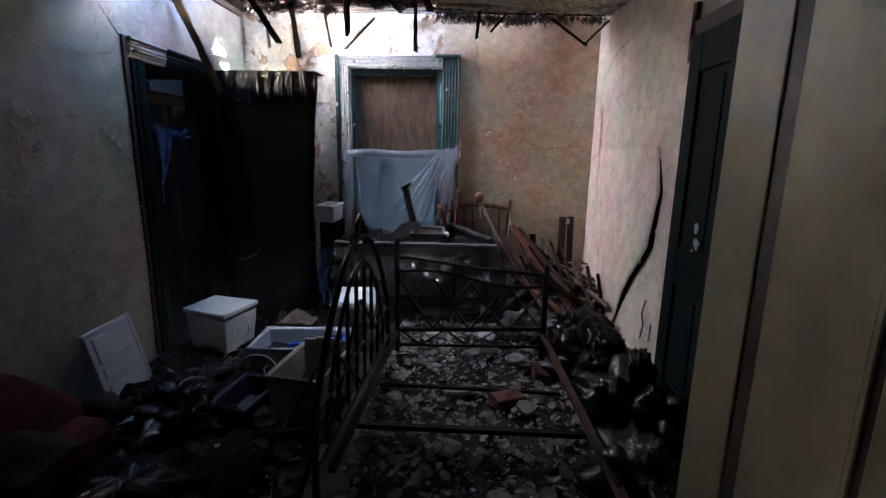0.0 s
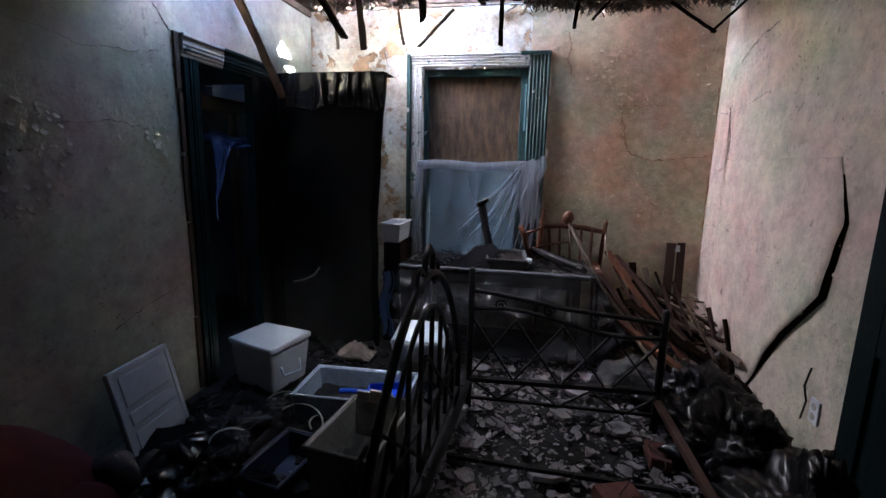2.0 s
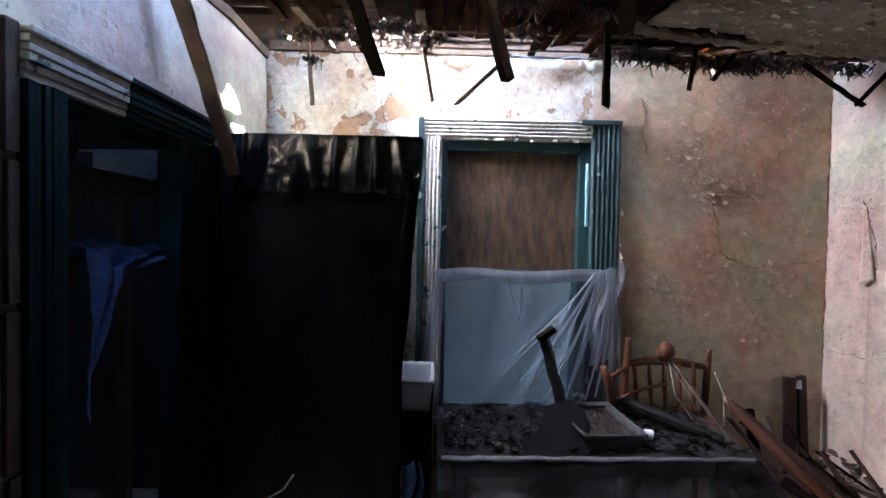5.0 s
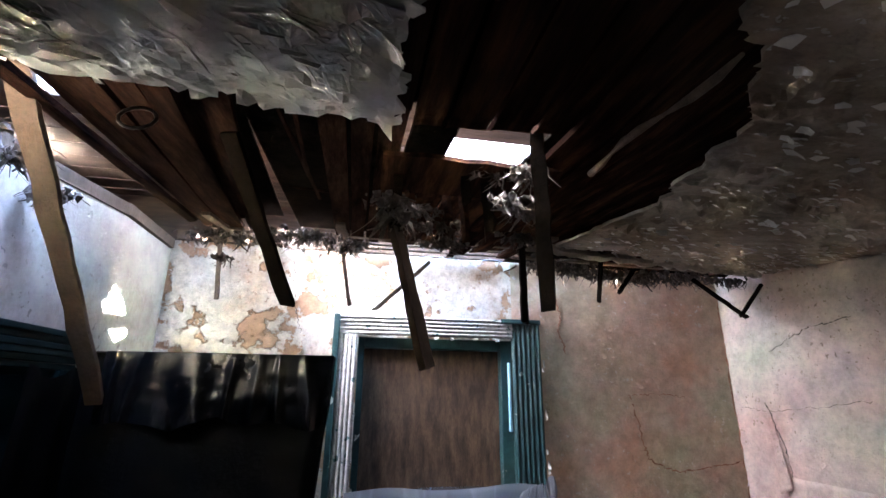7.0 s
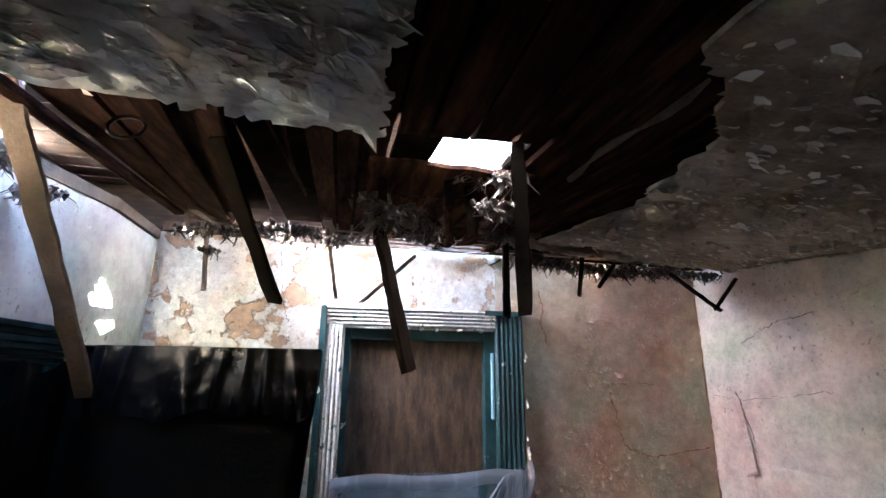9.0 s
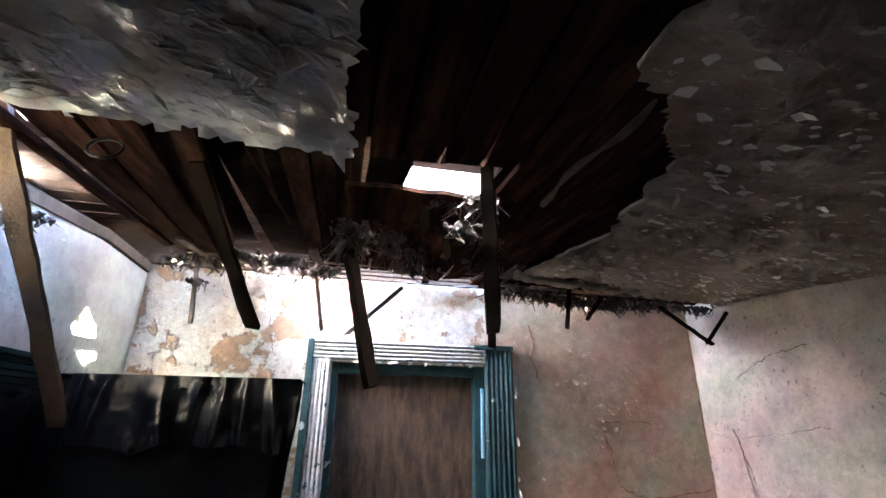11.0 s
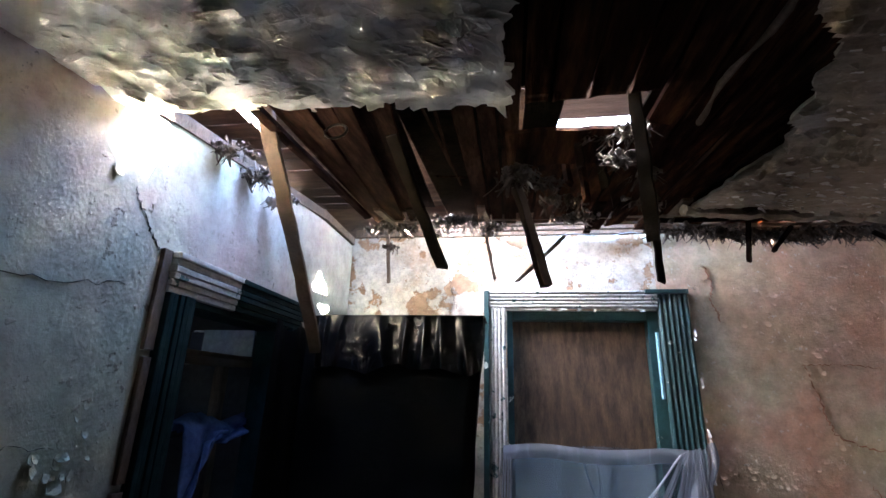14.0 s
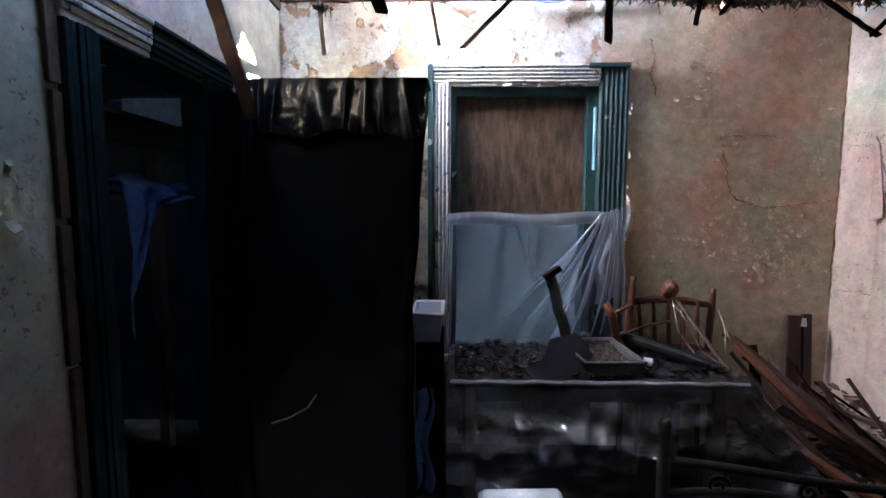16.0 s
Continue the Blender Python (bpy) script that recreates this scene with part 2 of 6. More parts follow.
CREAM, GREEN, PINK = (0.55, 0.50, 0.38), (0.36, 0.40, 0.28), (0.52, 0.38, 0.30)
M = {
    "wall_left": surf("peeling_green_pink_wall", [(0.44, 0.32, 0.28), (0.45, 0.385, 0.33), (0.44, 0.45, 0.355), (0.36, 0.42, 0.32)], 1.2, 0.8, 0.6, 11, (0.56, 0.53, 0.46), 0.70, 6.0, grime=0.35, chips=(0.16, 0.13, 0.11)),
    "wall_back": surf("stained_ochre_wall", [(0.56, 0.34, 0.24), (0.58, 0.43, 0.32), (0.52, 0.45, 0.32), (0.46, 0.44, 0.30), (0.58, 0.51, 0.39)], 2.0, 0.8, 0.8, 13, (0.62, 0.56, 0.45), 0.66, 11.0, grime=0.35, chips=(0.68, 0.64, 0.54), stain=(0.50, 0.23, 0.13)),
    "wall_pale": surf("peeling_white_wall", [(0.50, 0.35, 0.24), (0.66, 0.60, 0.52), (0.76, 0.73, 0.68)], 4.0, 0.75, 0.9, 20, (0.42, 0.26, 0.16), 0.56, 6.0, grime=0.4, chips=(0.30, 0.19, 0.12)),
    "wall_right": surf("cream_pink_wall", [(0.66, 0.42, 0.37), (0.68, 0.53, 0.46), (0.64, 0.57, 0.46), (0.50, 0.52, 0.38)], 1.3, 0.75, 0.7, 13, (0.30, 0.24, 0.18), 0.70, 7.0, grime=0.35, chips=(0.26, 0.19, 0.14)),
    "plaster": surf("flaking_ceiling_plaster", [(0.68, 0.64, 0.56), (0.79, 0.77, 0.71), (0.85, 0.84, 0.80)], 3.0, 0.85, 0.9, 24, (0.50, 0.43, 0.34), 0.68, 7.0, grime=0.14, spec=0.1, chips=(0.50, 0.44, 0.36), stretch=(0.7, 1.25, 1)),
    "plaster_brown": surf("water_stained_ceiling_plaster", [(0.30, 0.22, 0.155), (0.44, 0.37, 0.29), (0.58, 0.52, 0.44)], 2.5, 0.85, 0.9, 24, (0.56, 0.52, 0.45), 0.66, 9.0, grime=0.4, spec=0.1, chips=(0.66, 0.62, 0.55), stretch=(0.7, 1.25, 1)),
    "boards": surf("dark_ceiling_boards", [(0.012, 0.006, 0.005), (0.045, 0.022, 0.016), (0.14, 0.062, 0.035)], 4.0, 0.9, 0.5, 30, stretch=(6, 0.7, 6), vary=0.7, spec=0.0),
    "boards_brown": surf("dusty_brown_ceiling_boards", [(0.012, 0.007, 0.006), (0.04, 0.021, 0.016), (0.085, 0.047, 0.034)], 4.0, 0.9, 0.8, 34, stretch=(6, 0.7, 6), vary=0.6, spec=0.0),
    "roof": surf("brown_roof_boards", [(0.03, 0.017, 0.012), (0.065, 0.038, 0.028), (0.11, 0.068, 0.050)], 4.0, 0.8, 0.5, 30, stretch=(0.8, 6, 6), vary=0.5),
    "slat": surf("weathered_lath", [(0.008, 0.006, 0.005), (0.028, 0.018, 0.013)], 6.0, 0.9, 0.7, 60, stretch=(3, 3, 0.5), vary=0.4, spec=0.0),
    "slat_pale": surf("dusty_brown_lath", [(0.08, 0.053, 0.036), (0.17, 0.115, 0.08)], 8.0, 0.85, 0.8, 60, stretch=(2, 2, 1)),
    "black_film": surf("black_plastic_sheeting", [(0.002, 0.002, 0.002), (0.005, 0.005, 0.006)], 5.0, 0.7, 0.4, 16, spec=0.05, grime=0.2),
    "black_shiny": surf("creased_shiny_black_plastic", [(0.004, 0.004, 0.005), (0.008, 0.008, 0.009)], 5.0, 0.26, 0.35, 14, spec=0.28, grime=0.2),
    "black_flap": surf("pleated_shiny_black_plastic", [(0.005, 0.005, 0.006), (0.010, 0.010, 0.011)], 5.0, 0.24, 0.2, 14, spec=0.32, grime=0.2),
    "teal": surf("chipped_teal_paint", [(0.006, 0.026, 0.03), (0.010, 0.045, 0.048), (0.018, 0.065, 0.066)], 6.0, 0.5, 0.5, 30, (0.55, 0.55, 0.50), 0.66, 9.0),
    # darker copy of teal: the doorway's shade is put into its colour
    "teal_dark": surf("shaded_teal_paint", [(0.003, 0.011, 0.012), (0.006, 0.022, 0.024), (0.010, 0.034, 0.036)], 6.0, 0.75, 0.5, 30, (0.30, 0.30, 0.27), 0.73, 9.0, spec=0.08),
    "teal_white": surf("chipped_white_over_teal_paint", [(0.52, 0.50, 0.46), (0.66, 0.64, 0.60)], 6.0, 0.6, 0.6, 40, (0.05, 0.12, 0.12), 0.62, 12.0, stretch=(1, 1, 1)),
    "ply": surf("weathered_plywood", [(0.035, 0.020, 0.012), (0.10, 0.058, 0.034), (0.16, 0.10, 0.06)], 9.0, 0.75, 0.3, 40, stretch=(3.0, 1, 0.7), grime=0.45),
    "green_door": surf("dark_green_door_paint", [(0.003, 0.008, 0.009), (0.006, 0.014, 0.015)], 4.0, 0.65, 0.3, 30, (0.5, 0.5, 0.48), 0.735, 4.0, spec=0.1),
    "cream_door": surf("yellowed_cream_paint", [(0.33, 0.27, 0.165), (0.39, 0.32, 0.205)], 2.0, 0.45, 0.12, 20, grime=0.15),
    "brown_strip": surf("dark_red_brown_paint", [(0.03, 0.012, 0.009), (0.06, 0.024, 0.016)], 5.0, 0.5, 0.3, 30),
    "floor": surf("filthy_floor", [(0.004, 0.0035, 0.004), (0.012, 0.010, 0.011), (0.028, 0.024, 0.026)], 6.0, 0.6, 0.9, 30),
    "chips": surf("fallen_plaster_chips", [(0.14, 0.12, 0.125), (0.36, 0.33, 0.35), (0.23, 0.145, 0.15)], 9.0, 0.75, 0.6, 40, vary=0.75),
    "char": surf("charred_rubbish", [(0.002, 0.002, 0.002), (0.006, 0.0055, 0.006), (0.022, 0.019, 0.022)], 12.0, 0.38, 0.8, 40, vary=0.6, spec=0.2),
    "iron": surf("black_wrought_iron", [(0.006, 0.006, 0.007), (0.014, 0.012, 0.012)], 12.0, 0.5, 0.4, 80, spec=0.18),
    "white_plastic": surf("dirty_white_plastic", [(0.50, 0.54, 0.60), (0.62, 0.65, 0.70)], 4.0, 0.4, 0.06, 30, grime=0.12),
    "white_panel": surf("dirty_white_painted_panel", [(0.42, 0.44, 0.48), (0.52, 0.54, 0.58)], 4.0, 0.5, 0.06, 30, grime=0.12),
    "grey_plastic": surf("dusty_grey_plastic", [(0.30, 0.29, 0.27), (0.40, 0.39, 0.36)], 5.0, 0.45, 0.15, 30),
    "blue_grey": surf("pale_blue_grey_plastic", [(0.30, 0.36, 0.46), (0.38, 0.44, 0.54)], 5.0, 0.4, 0.15, 30),
    "dark_blue": surf("navy_plastic", [(0.015, 0.022, 0.05), (0.03, 0.04, 0.08)], 5.0, 0.4, 0.15, 30),
    "blue": surf("bright_blue_plastic", [(0.01, 0.07, 0.55), (0.015, 0.09, 0.65)], 4.0, 0.35, 0.08, 30, grime=0.2),
    "red": surf("faded_red_upholstery", [(0.05, 0.004, 0.003), (0.10, 0.008, 0.006)], 5.0, 0.9, 0.4, 50),
    "cloth": surf("grimy_pale_cloth", [(0.09, 0.07, 0.066), (0.16, 0.13, 0.12)], 5.0, 0.9, 0.5, 50),
    "cloth_dark": surf("sooty_pale_cloth", [(0.03, 0.022, 0.02), (0.065, 0.05, 0.045)], 5.0, 0.9, 0.5, 50),
    "denim": surf("blue_cloth", [(0.06, 0.10, 0.24), (0.12, 0.18, 0.36)], 7.0, 0.95, 0.4, 50, spec=0.05),
    "chair": surf("reddish_brown_varnished_wood", [(0.10, 0.034, 0.018), (0.17, 0.065, 0.036)], 8.0, 0.45, 0.3, 40, stretch=(3, 3, 0.6)),
    "redwood": surf("red_brown_timber", [(0.022, 0.009, 0.007), (0.06, 0.024, 0.018)], 7.0, 0.65, 0.4, 40, stretch=(4, 4, 0.5)),
    "grey_wood": surf("grey_brown_timber", [(0.09, 0.066, 0.05), (0.18, 0.14, 0.108)], 7.0, 0.75, 0.4, 40, stretch=(3, 3, 0.6)),
    "dust": surf("hanging_dust_and_fibres", [(0.04, 0.025, 0.018), (0.13, 0.095, 0.075), (0.30, 0.26, 0.24)], 20.0, 0.95, 0.6, 60, vary=0.6),
    "soil": surf("dark_dry_soil", [(0.02, 0.016, 0.014), (0.07, 0.055, 0.05)], 30.0, 0.95, 0.9, 70),
    "rope": surf("pale_cord", [(0.35, 0.30, 0.25), (0.45, 0.40, 0.34)], 20.0, 0.9, 0.4, 90),
    "fold": surf("dusty_pale_plastic_fold", [(0.16, 0.165, 0.18), (0.30, 0.31, 0.34)], 14.0, 0.4, 0.4, 30, grime=0.6),
    "rust": surf("rust_brown_stain", [(0.26, 0.12, 0.07), (0.40, 0.20, 0.12)], 12.0, 0.85, 0.3, 50),
    # near black, stands in for deep shade and silhouettes
    "shade_black": surf("shade_black_surface", [(0.006, 0.005, 0.004), (0.018, 0.013, 0.010)], 12.0, 0.95, 0.8, 40, spec=0.0),
    "film": film("milky_clear_plastic_film", (0.15, 0.175, 0.235), 0.42, 0.17, 0.25),
    "film_fold": film("gathered_milky_film", (0.42, 0.46, 0.54), 0.55, 0.2, 0.35),
    "film_dark": film("grubby_clear_plastic_film", (0.05, 0.05, 0.057), 0.40, 0.20, 0.05),
}

# ---- the room ----
X0, X1, Y1, ZT = -2.28, 1.15, 4.73, 2.74
YF = -0.75


def ceil_z(y):
    return 2.56 + 0.10 * (min(y, 4.35) - 2.9)


# floor
setting("floor", Build().box(-4.3, 1.6, YF - 0.2, 5.1, -0.16, 0.0), M["floor"], "dark filthy floor strewn with rubbish", "floor")

# left wall with a doorway
DY0, DY1, DZ = 3.2, 3.93, 2.07
b = Build()
turn = Matrix(((0, 0, 1, X0 - 0.14), (1, 0, 0, 0), (0, 1, 0, 0), (0, 0, 0, 1)))      # outlines in (y, z), stood up along the wall
b.slab([(YF, 0), (DY0, 0), (DY0, DZ), (DY1, DZ), (DY1, 0), (Y1, 0), (Y1, 2.735), (4.2, 2.73), (3.4, 2.66), (2.9, 2.585), (YF, 2.58)], 0, 0.14, turn)
setting("wall_left", b, M["wall_left"], "peeling green and pink plaster wall with doorway", "wall")
# back wall with a window
WX0, WX1, WZ0, WZ1 = -1.23, -0.32, 0.62, 2.29
b = Build()
b.box(X0 - 0.14, WX0, Y1, Y1 + 0.2, 0, 2.79)
b.box(WX0, WX1, Y1, Y1 + 0.2, WZ1, 2.79).box(WX0, WX1, Y1, Y1 + 0.2, 0, WZ0)
setting("wall_back_pale", b, M["wall_pale"], "white peeling plaster wall beside and above the window", "wall")
b = Build().box(WX1, X1 + 0.2, Y1, Y1 + 0.2, 0, 2.79)
setting("wall_back_ochre", b, M["wall_back"], "stained ochre and olive plaster wall", "wall")
# right wall, front wall
setting("wall_right", Build().box(X1, X1 + 0.15, YF, Y1, 0, 2.79), M["wall_right"], "cream and pink plaster wall, cracked and peeling", "wall")
setting("wall_front", Build().box(X0 - 0.14, X1 + 0.15, YF - 0.15, YF, 0, 2.79), M["wall_left"], "plain plaster wall behind the walker", "wall")

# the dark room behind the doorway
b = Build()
# the small unseen opening near the front goes with the added blue fill
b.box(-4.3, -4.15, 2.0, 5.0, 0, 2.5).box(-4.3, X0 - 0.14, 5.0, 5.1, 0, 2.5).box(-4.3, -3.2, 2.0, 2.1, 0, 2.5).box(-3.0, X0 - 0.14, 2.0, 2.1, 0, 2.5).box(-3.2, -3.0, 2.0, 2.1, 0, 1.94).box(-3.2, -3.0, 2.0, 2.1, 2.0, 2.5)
# the unlit room's shade is put into the wall colour
setting("wall_side_room", b, surf("shade_dark_plaster", [(0.03, 0.03, 0.035), (0.06, 0.06, 0.07)], 3.0), "dim plaster walls of the side room", "wall")
setting("ceiling_side_room", Build().box(-4.3, X0 - 0.14, 2.0, 5.1, 2.5, 2.58), M["plaster"], "dim ceiling of the side room", "ceiling")

# ceiling boards run towards the window, with a hole through them
r = random.Random(4)
HX0, HX1, HY0, HY1 = -1.16, -0.80, 3.005, 3.47
ceiling_boards = thing("ceiling_boards", (-0.3, 2.5, 2.6), "dark bare ceiling boards, broken at the far end", "ceiling", kind="structure")


def board_z(y):
    return max(2.585, ceil_z(y) + 0.045)


def board(x0, x1, w, y0, y1, lift, material="boards", seed=0):
    """One ceiling board from (x0, y0) to (x1, y1), with a splintered far end."""
    b = Build()
    mid = min(max(2.95, y0), y1)
    xm = x0 + (x1 - x0) * (mid - y0) / (y1 - y0)
    if mid > y0:
        b.bar((x0, y0, board_z(y0) + lift), (xm, mid, board_z(mid) + lift), w, 0.02)
    if y1 > mid:
        b.ragged((xm, mid, board_z(mid) + lift), (x1, y1, board_z(y1) + lift), w, 0.018, seed, 9, 0.09)
    part("board", b, M[material], ceiling_boards)


x, k = -1.38, 0
while x < 1.3:
    w = r.uniform(0.075, 0.115)
    if x < HX0 - 0.02:
        w = 0.073
    far = 4.52 + r.uniform(-0.2, 0.12)
    lift = r.uniform(-0.006, 0.010)
    c, gap = x + w / 2, r.uniform(0.004, 0.014)
    if HX0 < c < HX1:
        board(c, c, w - gap, YF, HY0 + r.uniform(-0.008, 0.008), lift)
        board(c, c, w - gap, HY1 + r.uniform(-0.03, 0.06), far, lift, "boards", 900 + k)
    else:
        board(c, c, w - gap, YF, far, lift, "boards_brown" if c < HX0 else "boards", 900 + k)
    x += w
    k += 1
# loose boards that fan out beyond the plaster's edge
for k in range(7):
    near = -1.965 + 0.072 * k + r.uniform(-0.008, 0.008)
    end = -2.005 + 0.040 * k + r.uniform(-0.01, 0.01)
    board(near, end, 0.062 if k else 0.04, 2.6, 4.28 + r.uniform(-0.12, 0.06), 0.014 * (k % 2) + 0.006 * (k % 3), "boards_brown", 940 + k)
# thin splinters left across the gap between the loose boards and the rest
for k, (xa, ya, xb, yb) in enumerate(((-1.47, 3.0, -1.42, 3.75), (-1.43, 3.0, -1.44, 3.5), (-1.52, 3.62, -1.36, 3.66))):
    b = Build().ragged((xa, ya, board_z(ya) + 0.01), (xb, yb, board_z(yb) + 0.012), 0.012, 0.006, 960 + k, 8, 0.4)
    part("splinter", b, M["boards_brown"], ceiling_boards)
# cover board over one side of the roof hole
part("board", Build().ragged((-1.09, 2.9, 2.625), (-1.105, 3.3, 2.628), 0.115, 0.016, 973, 6, 0.05), M["shade_black"], ceiling_boards)
# cross timbers in the roof hole
part("cross_timber", Build().ragged((HX0 - 0.05, 3.29, 2.612), (HX1 + 0.05, 3.28, 2.612), 0.24, 0.014, 971, 8, 0.06), M["boards"], ceiling_boards)
part("cross_timber", Build().ragged((HX0 - 0.04, 3.50, 2.655), (HX1 + 0.06, 3.48, 2.66), 0.05, 0.03, 972, 8, 0.3), M["boards"], ceiling_boards)
for k, (xa, ya, drop) in enumerate(((-0.99, 3.44, 0.10), (-0.93, 3.45, 0.16), (-1.12, 3.40, 0.05))):
    part("broken_stub", Build().ragged((xa, ya, 2.66), (xa + 0.01, ya - 0.01, 2.63 - drop), 0.035, 0.016, 980 + k, 5, 0.3), M["boards"], ceiling_boards)
# added black sheets over the boards, in place of the unlit void above
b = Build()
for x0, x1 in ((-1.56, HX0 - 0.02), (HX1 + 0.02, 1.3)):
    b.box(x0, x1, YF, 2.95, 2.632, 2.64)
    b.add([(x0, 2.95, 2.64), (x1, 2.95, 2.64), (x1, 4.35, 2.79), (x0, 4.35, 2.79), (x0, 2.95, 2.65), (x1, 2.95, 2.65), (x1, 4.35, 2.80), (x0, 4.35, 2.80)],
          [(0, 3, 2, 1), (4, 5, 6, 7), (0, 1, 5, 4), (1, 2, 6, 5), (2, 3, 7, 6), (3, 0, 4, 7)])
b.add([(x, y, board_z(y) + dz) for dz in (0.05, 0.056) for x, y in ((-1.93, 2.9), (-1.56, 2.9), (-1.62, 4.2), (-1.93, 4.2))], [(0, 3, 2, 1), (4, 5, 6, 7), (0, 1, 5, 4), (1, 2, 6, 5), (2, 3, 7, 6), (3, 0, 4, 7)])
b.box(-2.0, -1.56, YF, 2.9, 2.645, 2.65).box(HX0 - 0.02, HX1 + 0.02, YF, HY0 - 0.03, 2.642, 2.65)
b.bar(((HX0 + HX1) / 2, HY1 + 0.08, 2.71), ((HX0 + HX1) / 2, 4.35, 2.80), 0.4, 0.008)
setting("ceiling_felt", b, M["shade_black"], "black sheet added over the ceiling boards for the dark void above", "ceiling")


def inside(x, y, poly):
    hit, j = False, len(poly) - 1
    for i in range(len(poly)):
        (xi, yi), (xj, yj) = poly[i], poly[j]
        if (yi > y) != (yj > y) and x < (xj - xi) * (y - yi) / (yj - yi) + xi:
            hit = not hit
        j = i
    return hit


def plaster_sheet(name, outline, label, seed, material="plaster"):
    """A sagging sheet of ceiling plaster with a ragged edge and flaking relief."""
    r = random.Random(seed)
    pts = []
    for i, (x0, y0) in enumerate(outline):
        x1, y1 = outline[(i + 1) % len(outline)]
        n = max(1, int(math.hypot(x1 - x0, y1 - y0) / 0.045))
        for k in range(n):
            pts.append((x0 + (x1 - x0) * k / n + r.uniform(-0.022, 0.022), y0 + (y1 - y0) * k / n + r.uniform(-0.022, 0.022)))
    b = Build()
    n = len(pts)
    for dz in (0.0, 0.012):
        b.v += [(x, y, ceil_z(y) + dz) for x, y in pts]
    b.f += [tuple(range(n))[::-1], tuple(range(n, 2 * n))] + [(i, (i + 1) % n, n + (i + 1) % n, n + i) for i in range(n)]
    # the underside: layers of paint that have flaked to different depths
    cell = 0.017
    xs = [p[0] for p in outline]
    nx, ny = int((max(xs) - min(xs)) / cell) + 1, int(3.6 / cell)
    ids = {}

    def corner(i, j):
        if (i, j) not in ids:
            x, y = min(xs) + i * cell, 0.85 + j * cell
            big = nz(x, y, seed * 5.0, 1.7)
            coat = nz(x * 0.75 + 0.1 * big, y * 1.3, seed * 9.0, 6.0) + 0.5 * nz(x * 0.8, y * 1.2, seed * 3.0, 14.0) + 0.25 * nz(x, y, seed, 33.0)
            bare = max(0.0, min(1.0, 0.55 + 1.6 * big))                 # how far the coats have come away here
            step = 0.009 * math.floor(4.5 * coat * bare + 0.5)
            lip = 0.014 * max(0.0, nz(x, y * 1.4, seed * 7.0, 17.0) - 0.28) * bare * 6
            jx, jy = 0.45 * cell * nz(x, y, 3.3, 40.0), 0.45 * cell * nz(x, y, 8.3, 40.0)
            ids[(i, j)] = len(b.v)
            b.v.append((x + jx, y + jy, ceil_z(y) - max(0.002, 0.008 + step + lip) - 0.012 * nz(x, y, 1.0, 2.0) ** 2))
        return ids[(i, j)]

    for j in range(ny):
        for i in range(nx):
            x, y = min(xs) + (i + 0.5) * cell, 0.85 + (j + 0.5) * cell
            if inside(x, y, pts):
                b.f.append((corner(i, j), corner(i, j + 1), corner(i + 1, j + 1), corner(i + 1, j)))
    return setting(name, b, M[material], label, "ceiling")


plaster_sheet("ceiling_plaster_left", [(X0, YF), (-1.20, YF), (-1.20, 2.38), (-1.205, 2.93), (-1.5, 2.91), (-1.83, 2.88), (-2.15, 2.85), (X0, 2.80)], "flaking grey-white ceiling plaster", 1)
plaster_sheet("ceiling_plaster_right", [(-1.0, YF), (X1, YF), (X1, 4.36), (0.75, 4.27), (0.3, 4.16), (-0.12, 4.03), (-0.34, 4.05), (-0.31, 3.7), (-0.285, 3.36), (-0.405, 2.98), (-0.47, 2.76), (-0.735, 2.48), (-0.83, 1.9)], "sagging water-stained ceiling plaster", 2, "plaster_brown")

# roof deck above, with gaps that let in the sky
r = random.Random(9)
b = Build()
y = YF
HOLES = [(-1.81, -1.50, 3.05, 3.28), (-1.63, -1.41, 4.5, 4.85), (-1.0, -0.4, 3.98, 4.45), (0.45, 0.75, 4.6, 4.9), (-2.62, -2.5, 3.8, 4.0)]
while y < 6.1:
    w = 0.145
    cuts = sorted((h[0], h[1]) for h in HOLES if y + w / 2 > h[2] and y + w / 2 < h[3])
    xs, start = [], -3.0
    for c0, c1 in cuts:
        xs.append((start, c0 + r.uniform(-0.02, 0.02)))
        start = c1 + r.uniform(-0.02, 0.02)
    xs.append((start, 1.7))
    for x0, x1 in xs:
        b.box(x0, x1, y, y + w - r.uniform(0.002, 0.008), 3.2, 3.222)
    y += w
setting("roof_deck", b, M["roof"], "brown roof boards with gaps to the sky", "roof")


def sun_patch_mask(outline):
    """An unseen mask added over a gap in the deck; its outline shapes the sun patch below."""
    cx, cy = sum(p[0] for p in outline) / len(outline), sum(p[1] for p in outline) / len(outline)
    n = len(outline)
    far = [(cx + (x - cx) * 3.2 + math.copysign(0.12, x - cx), cy + (y - cy) * 3.2 + math.copysign(0.12, y - cy)) for x, y in outline]
    v = [(x, y, 3.224) for x, y in outline] + [(x, y, 3.224) for x, y in far] + [(x, y, 3.229) for x, y in outline] + [(x, y, 3.229) for x, y in far]
    f = []
    for i in range(n):
        j = (i + 1) % n
        f += [(i, j, n + j, n + i), (2 * n + i, 3 * n + i, 3 * n + j, 2 * n + j), (i, 2 * n + i, 2 * n + j, j), (n + i, n + j, 3 * n + j, 3 * n + i)]
    return setting("roof_felt", Build().add(v, f), M["black_film"], "unseen black mask over the roof boards that shapes a sun patch", "roof")


